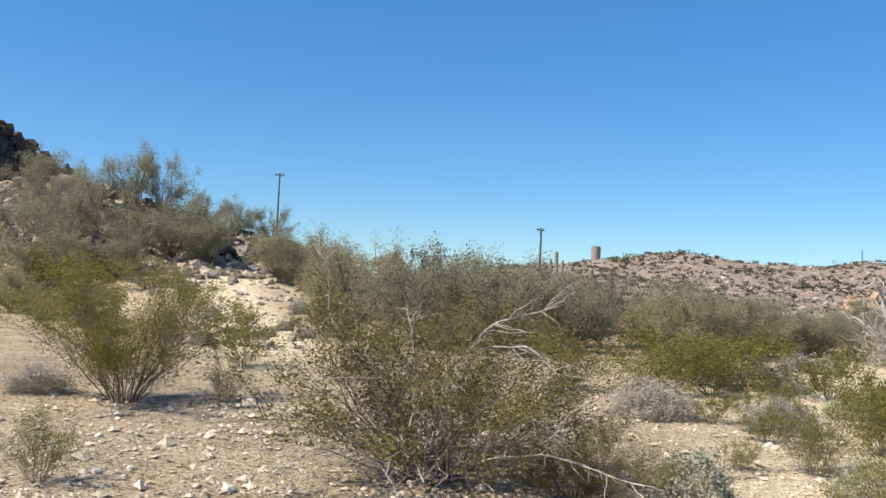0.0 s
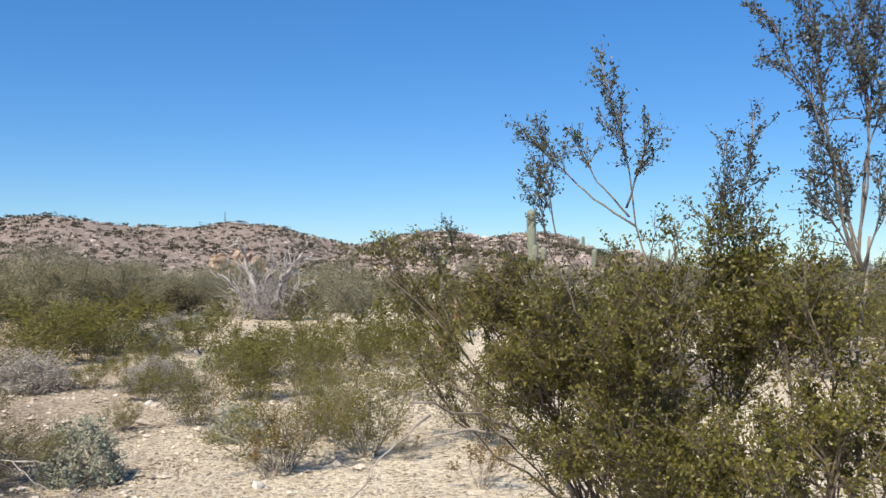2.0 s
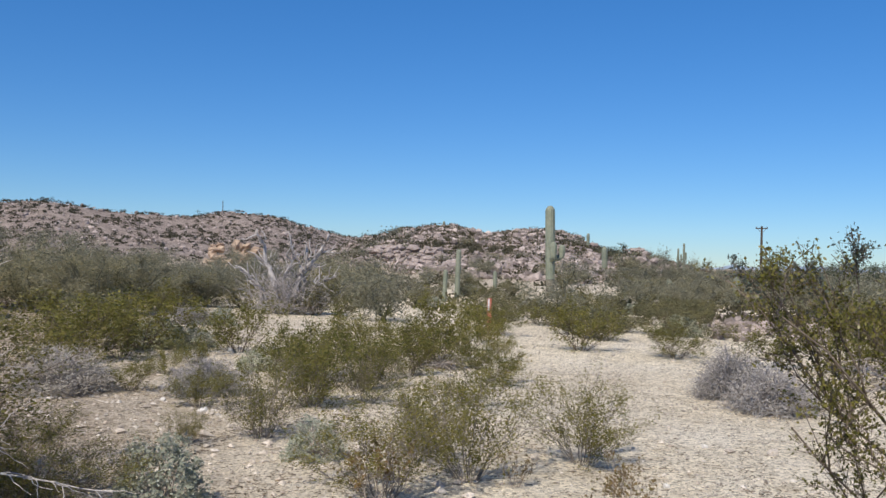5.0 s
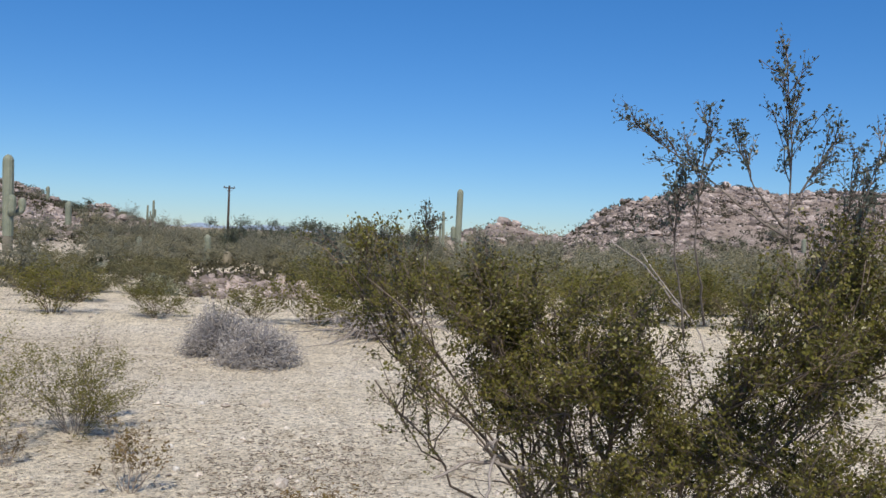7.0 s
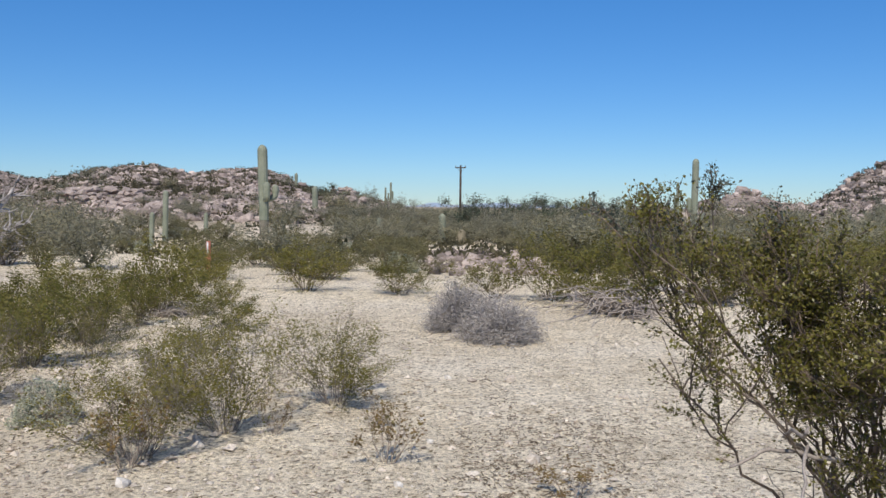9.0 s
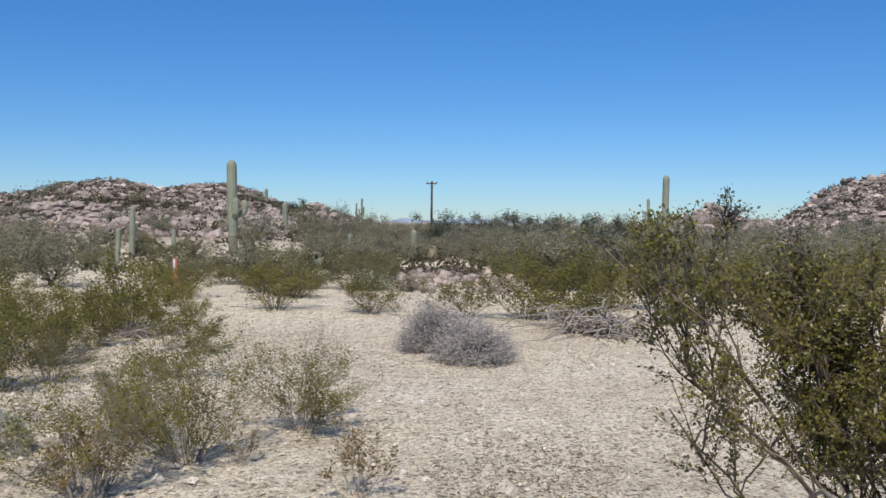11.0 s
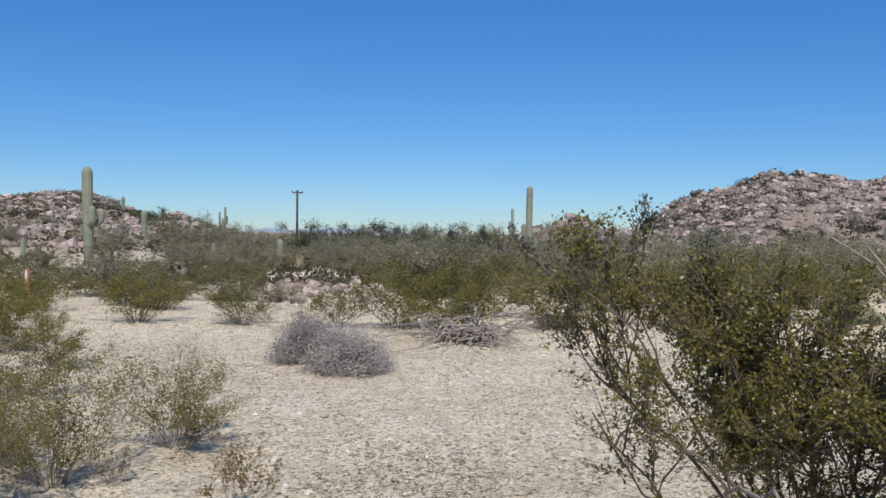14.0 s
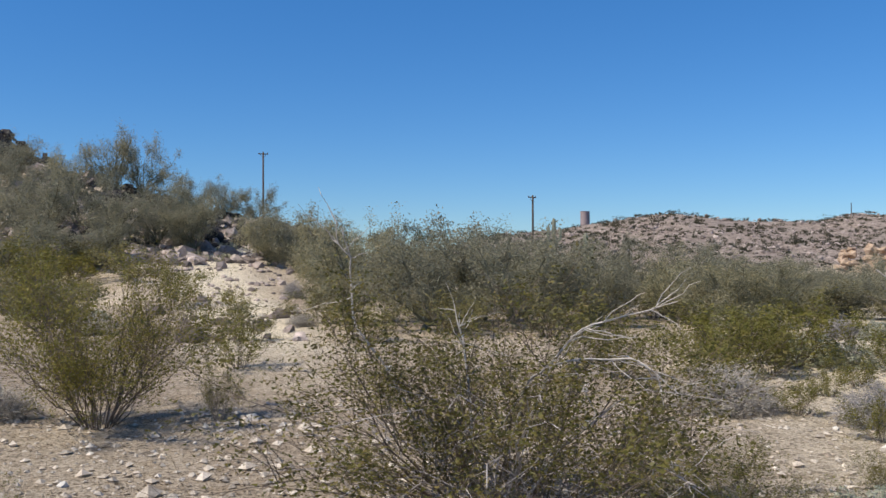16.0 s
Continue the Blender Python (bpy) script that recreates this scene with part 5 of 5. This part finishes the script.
def hill_rocks(name, label, count, seed, a0, a1, lo, hi, low_z, size, material, flat=0.6, thin=0.0):
    """Boulders strewn over a slope in bands and clusters."""
    rng = np.random.default_rng(seed)
    b, n = Build(), 0
    while n < count:
        m = 4000
        r, a = np.sqrt(rng.uniform(lo**2, hi**2, m)), np.radians(rng.uniform(a1, a0, m))
        x, y = -np.sin(a) * r, np.cos(a) * r
        z = ground_z(x, y)
        ok = (z > low_z) & (fractal(x, y, 16, seed, 3) + 0.25 * np.sin(z * 1.7) + rng.uniform(-0.4, 0.4, m) > thin)
        for px, py, pz in zip(x[ok], y[ok], z[ok]):
            k = min(rng.lognormal(0, 0.6), 3.2)
            if k < 0.9:
                pebble(b, rng, (px, py, pz), size * k * 1.2)
            else:
                rock_shape(b, rng, (px, py, pz), size * k, flat)
            n += 1
            if n >= count:
                break
    ob = new(name, b.mesh(name, material))
    return tagged(ob, label, "rocks", kind="stuff")


hill_rocks("rocky_hill_boulders", "pinkish boulders strewn over a stony hill", 10500, 201, -31, -54, 42, 150, 0.7, 0.36, ROCK, thin=-0.2)
hill_rocks("right_hill_boulders", "pinkish boulders strewn over a stony hill", 7500, 202, -76, -104, 72, 140, 0.2, 0.38, ROCK, thin=-0.25)
hill_rocks("far_ridge_boulders", "small pinkish rocks strewn over a far ridge", 7500, 203, 0, -36, 110, 300, 0.3, 0.4, ROCK, thin=-0.2)
hill_rocks("foothill_boulders", "grey and dark boulders on a stony foothill", 2200, 204, 30, 6, 42, 76, 1.6, 0.4, ROCK)
hill_rocks("foothill_dark_boulders", "dark varnished boulders on a stony foothill", 1400, 205, 28, 6, 48, 70, 2.4, 0.45, DARK_ROCK)
hill_rocks("dark_hill_crags", "dark varnished crags on a shaded hill", 2400, 206, 38, 19, 95, 175, 3.5, 0.7, DARK_ROCK, 0.8)
hill_rocks("wash_stones", "pale and grey stones strewn along a sandy wash", 420, 209, 16.5, 8.5, 20, 60, -5.0, 0.2, ROCK, 0.6, thin=-0.4)
hill_rocks("knoll_boulders", "pinkish boulders on a low far knoll", 500, 207, -71, -78, 126, 165, 0.4, 0.9, ROCK, thin=-0.2)


hill_rocks("stony_mound_rocks", "pinkish broken stones on a low stony rise", 560, 208, -52.5, -60, 22, 39, -5.0, 0.15, ROCK, 0.7, thin=-0.3)


def hill_shrubs(name, count, seed, a0, a1, lo, hi, low_z, size, material, label, many=36, leaf=0.25):
    rng = np.random.default_rng(seed)
    r, a = np.sqrt(rng.uniform(lo**2, hi**2, count * 4)), np.radians(rng.uniform(a1, a0, count * 4))
    x, y = -np.sin(a) * r, np.cos(a) * r
    z = ground_z(x, y)
    pick = np.nonzero((z > low_z) & (rng.uniform(-0.5, 0.5, count * 4) < fractal(x, y, 30, seed, 3) + 0.25))[0][:count]
    spots = []
    for i in pick:
        s = size * rng.lognormal(0, 0.35)
        q = np.clip(rng.normal(size=(many, 3)), -1.5, 1.5) * [0.25, 0.25, 0.18] * s
        q[:, 2] = np.abs(q[:, 2])
        spots.append(q + [x[i], y[i], z[i]])
    b = Build()
    b.leaflets(rng, np.vstack(spots), leaf * size * 0.75, 0.42, 0.1)
    return tagged(new(name, b.mesh(name, material)), label, "bushes", kind="stuff")


hill_shrubs("far_ridge_shrubs", 3000, 211, 0, -36, 100, 330, 0.3, 1.45, HILL_SHRUB, "small dark shrubs dotted over a far ridge")
hill_shrubs("rocky_hill_shrubs", 3200, 212, -31, -60, 30, 150, -0.6, 1.1, HILL_SHRUB, "small shrubs dotted over a rocky hill", 40, 0.19)
hill_shrubs("right_hill_shrubs", 1100, 213, -72, -106, 68, 140, -0.4, 1.4, HILL_SHRUB, "small shrubs dotted over a rocky hill", 40, 0.19)
hill_shrubs("distant_scrub", 2400, 215, -50, -78, 130, 420, -5.0, 3.2, PALO, "grey-green scrub and low trees far across the plain", 24, 0.13)
hill_shrubs("distant_scrub_by_ridge", 900, 216, 8, -36, 70, 135, -5.0, 2.2, PALO, "grey-green scrub at the foot of a far ridge", 40, 0.11)
hill_shrubs("foothill_shrubs", 260, 214, 32, 5, 40, 78, 1.5, 0.9, PALO, "small shrubs dotted over a stony foothill")


# ---- loose stones, gravel and litter on the plain ----
def loose_stones():
    rng = np.random.default_rng(301)
    meshes = []
    for k in range(5):
        b = Build()
        rock_shape(b, rng, (0, 0, 0), 1.0, 0.65, 0.2)
        meshes.append(b.mesh("stone", WHITE_STONE if k < 2 else STONE))
    for k in range(70):
        a, r = radians(rng.uniform(-98, 26)), rng.uniform(4.2, 16)
        x, y = -math.sin(a) * r, math.cos(a) * r
        ob = new("stone", meshes[k % 5])
        s = rng.uniform(0.05, 0.13)
        ob.matrix_basis = Matrix.Translation((x, y, ground_at(x, y) + 0.02 * s)) @ Matrix.Rotation(rng.uniform(0, 6), 4, "Z") @ Matrix.Scale(s, 4)
        tagged(ob, "pale angular loose stone on sandy gravel", "stone", "loose stones")
    for x, y, s in [(6.72, 6.06, 0.09), (6.23, 14.82, 0.16), (5.3, 5.38, 0.08), (-0.08, 7.37, 0.13), (0.01, 7.43, 0.1), (-2.6, 7.17, 0.1), (-2.4, 7.36, 0.08), (-1.47, 6.73, 0.14), (3.76, 4.48, 0.08), (4.72, 4.91, 0.07)]:
        ob = new("stone", meshes[0])
        ob.matrix_basis = Matrix.Translation((x, y, ground_at(x, y) + 0.02 * s)) @ Matrix.Scale(s, 4)
        tagged(ob, "white angular stone on pale sand", "stone", "loose stones")


loose_stones()


def gravel(name, count, seed, lo, hi, a0, a1, size, material, label):
    rng = np.random.default_rng(seed)
    b = Build()
    r, a = np.exp(rng.uniform(math.log(lo), math.log(hi), count)), np.radians(rng.uniform(a1, a0, count))
    x, y = -np.sin(a) * r, np.cos(a) * r
    z = ground_z(x, y)
    for i in range(count):
        pebble(b, rng, (x[i], y[i], z[i]), size * rng.lognormal(0, 0.5) * (0.7 + r[i] / 14))
    return tagged(new(name, b.mesh(name, material)), label, "gravel", kind="stuff")


gravel("gravel", 23000, 311, 2.4, 22, 28, -100, 0.018, STONE, "pale gravel strewn over sandy ground")
gravel("stony_clearing", 2600, 313, 6.0, 17, -2, -34, 0.03, STONE, "whitish stones strewn between the bushes")
gravel("stony_patch", 2600, 312, 4.0, 13, 27, -6, 0.04, STONE, "whitish stones strewn over reddish gravel")


def litter(count, seed):
    """Dry bits, gathered in patches and faint bands."""
    rng = np.random.default_rng(seed)
    b = Build()
    m = count * 5
    r, a = np.exp(rng.uniform(math.log(2.2), math.log(20), m)), np.radians(rng.uniform(-100, 28, m))
    x, y = -np.sin(a) * r, np.cos(a) * r
    drift = fractal(x + 0.6 * y, 3.5 * (y - 0.6 * x), 2.6, 77, 4, 0.6)
    keep = np.nonzero(drift + rng.normal(size=m) * 0.22 > 0.2)[0][:count]
    x, y, r = x[keep], y[keep], r[keep]
    count = len(keep)
    z = ground_z(x, y)
    for i in range(count):
        t = rng.uniform(0, 6.28)
        s = rng.uniform(0.01, 0.032) if i % 9 else rng.uniform(0.04, 0.09)
        d = np.array([math.cos(t), math.sin(t), 0]) * s
        p = np.array([x[i], y[i], z[i] + 0.006])
        b.tube([p, p + d + [0, 0, 0.006]], [0.0036, 0.0026], 3, False)
    return tagged(new("litter", b.mesh("litter", LITTER)), "dry twigs and plant litter on sand", "litter", kind="stuff")


litter(26000, 321)


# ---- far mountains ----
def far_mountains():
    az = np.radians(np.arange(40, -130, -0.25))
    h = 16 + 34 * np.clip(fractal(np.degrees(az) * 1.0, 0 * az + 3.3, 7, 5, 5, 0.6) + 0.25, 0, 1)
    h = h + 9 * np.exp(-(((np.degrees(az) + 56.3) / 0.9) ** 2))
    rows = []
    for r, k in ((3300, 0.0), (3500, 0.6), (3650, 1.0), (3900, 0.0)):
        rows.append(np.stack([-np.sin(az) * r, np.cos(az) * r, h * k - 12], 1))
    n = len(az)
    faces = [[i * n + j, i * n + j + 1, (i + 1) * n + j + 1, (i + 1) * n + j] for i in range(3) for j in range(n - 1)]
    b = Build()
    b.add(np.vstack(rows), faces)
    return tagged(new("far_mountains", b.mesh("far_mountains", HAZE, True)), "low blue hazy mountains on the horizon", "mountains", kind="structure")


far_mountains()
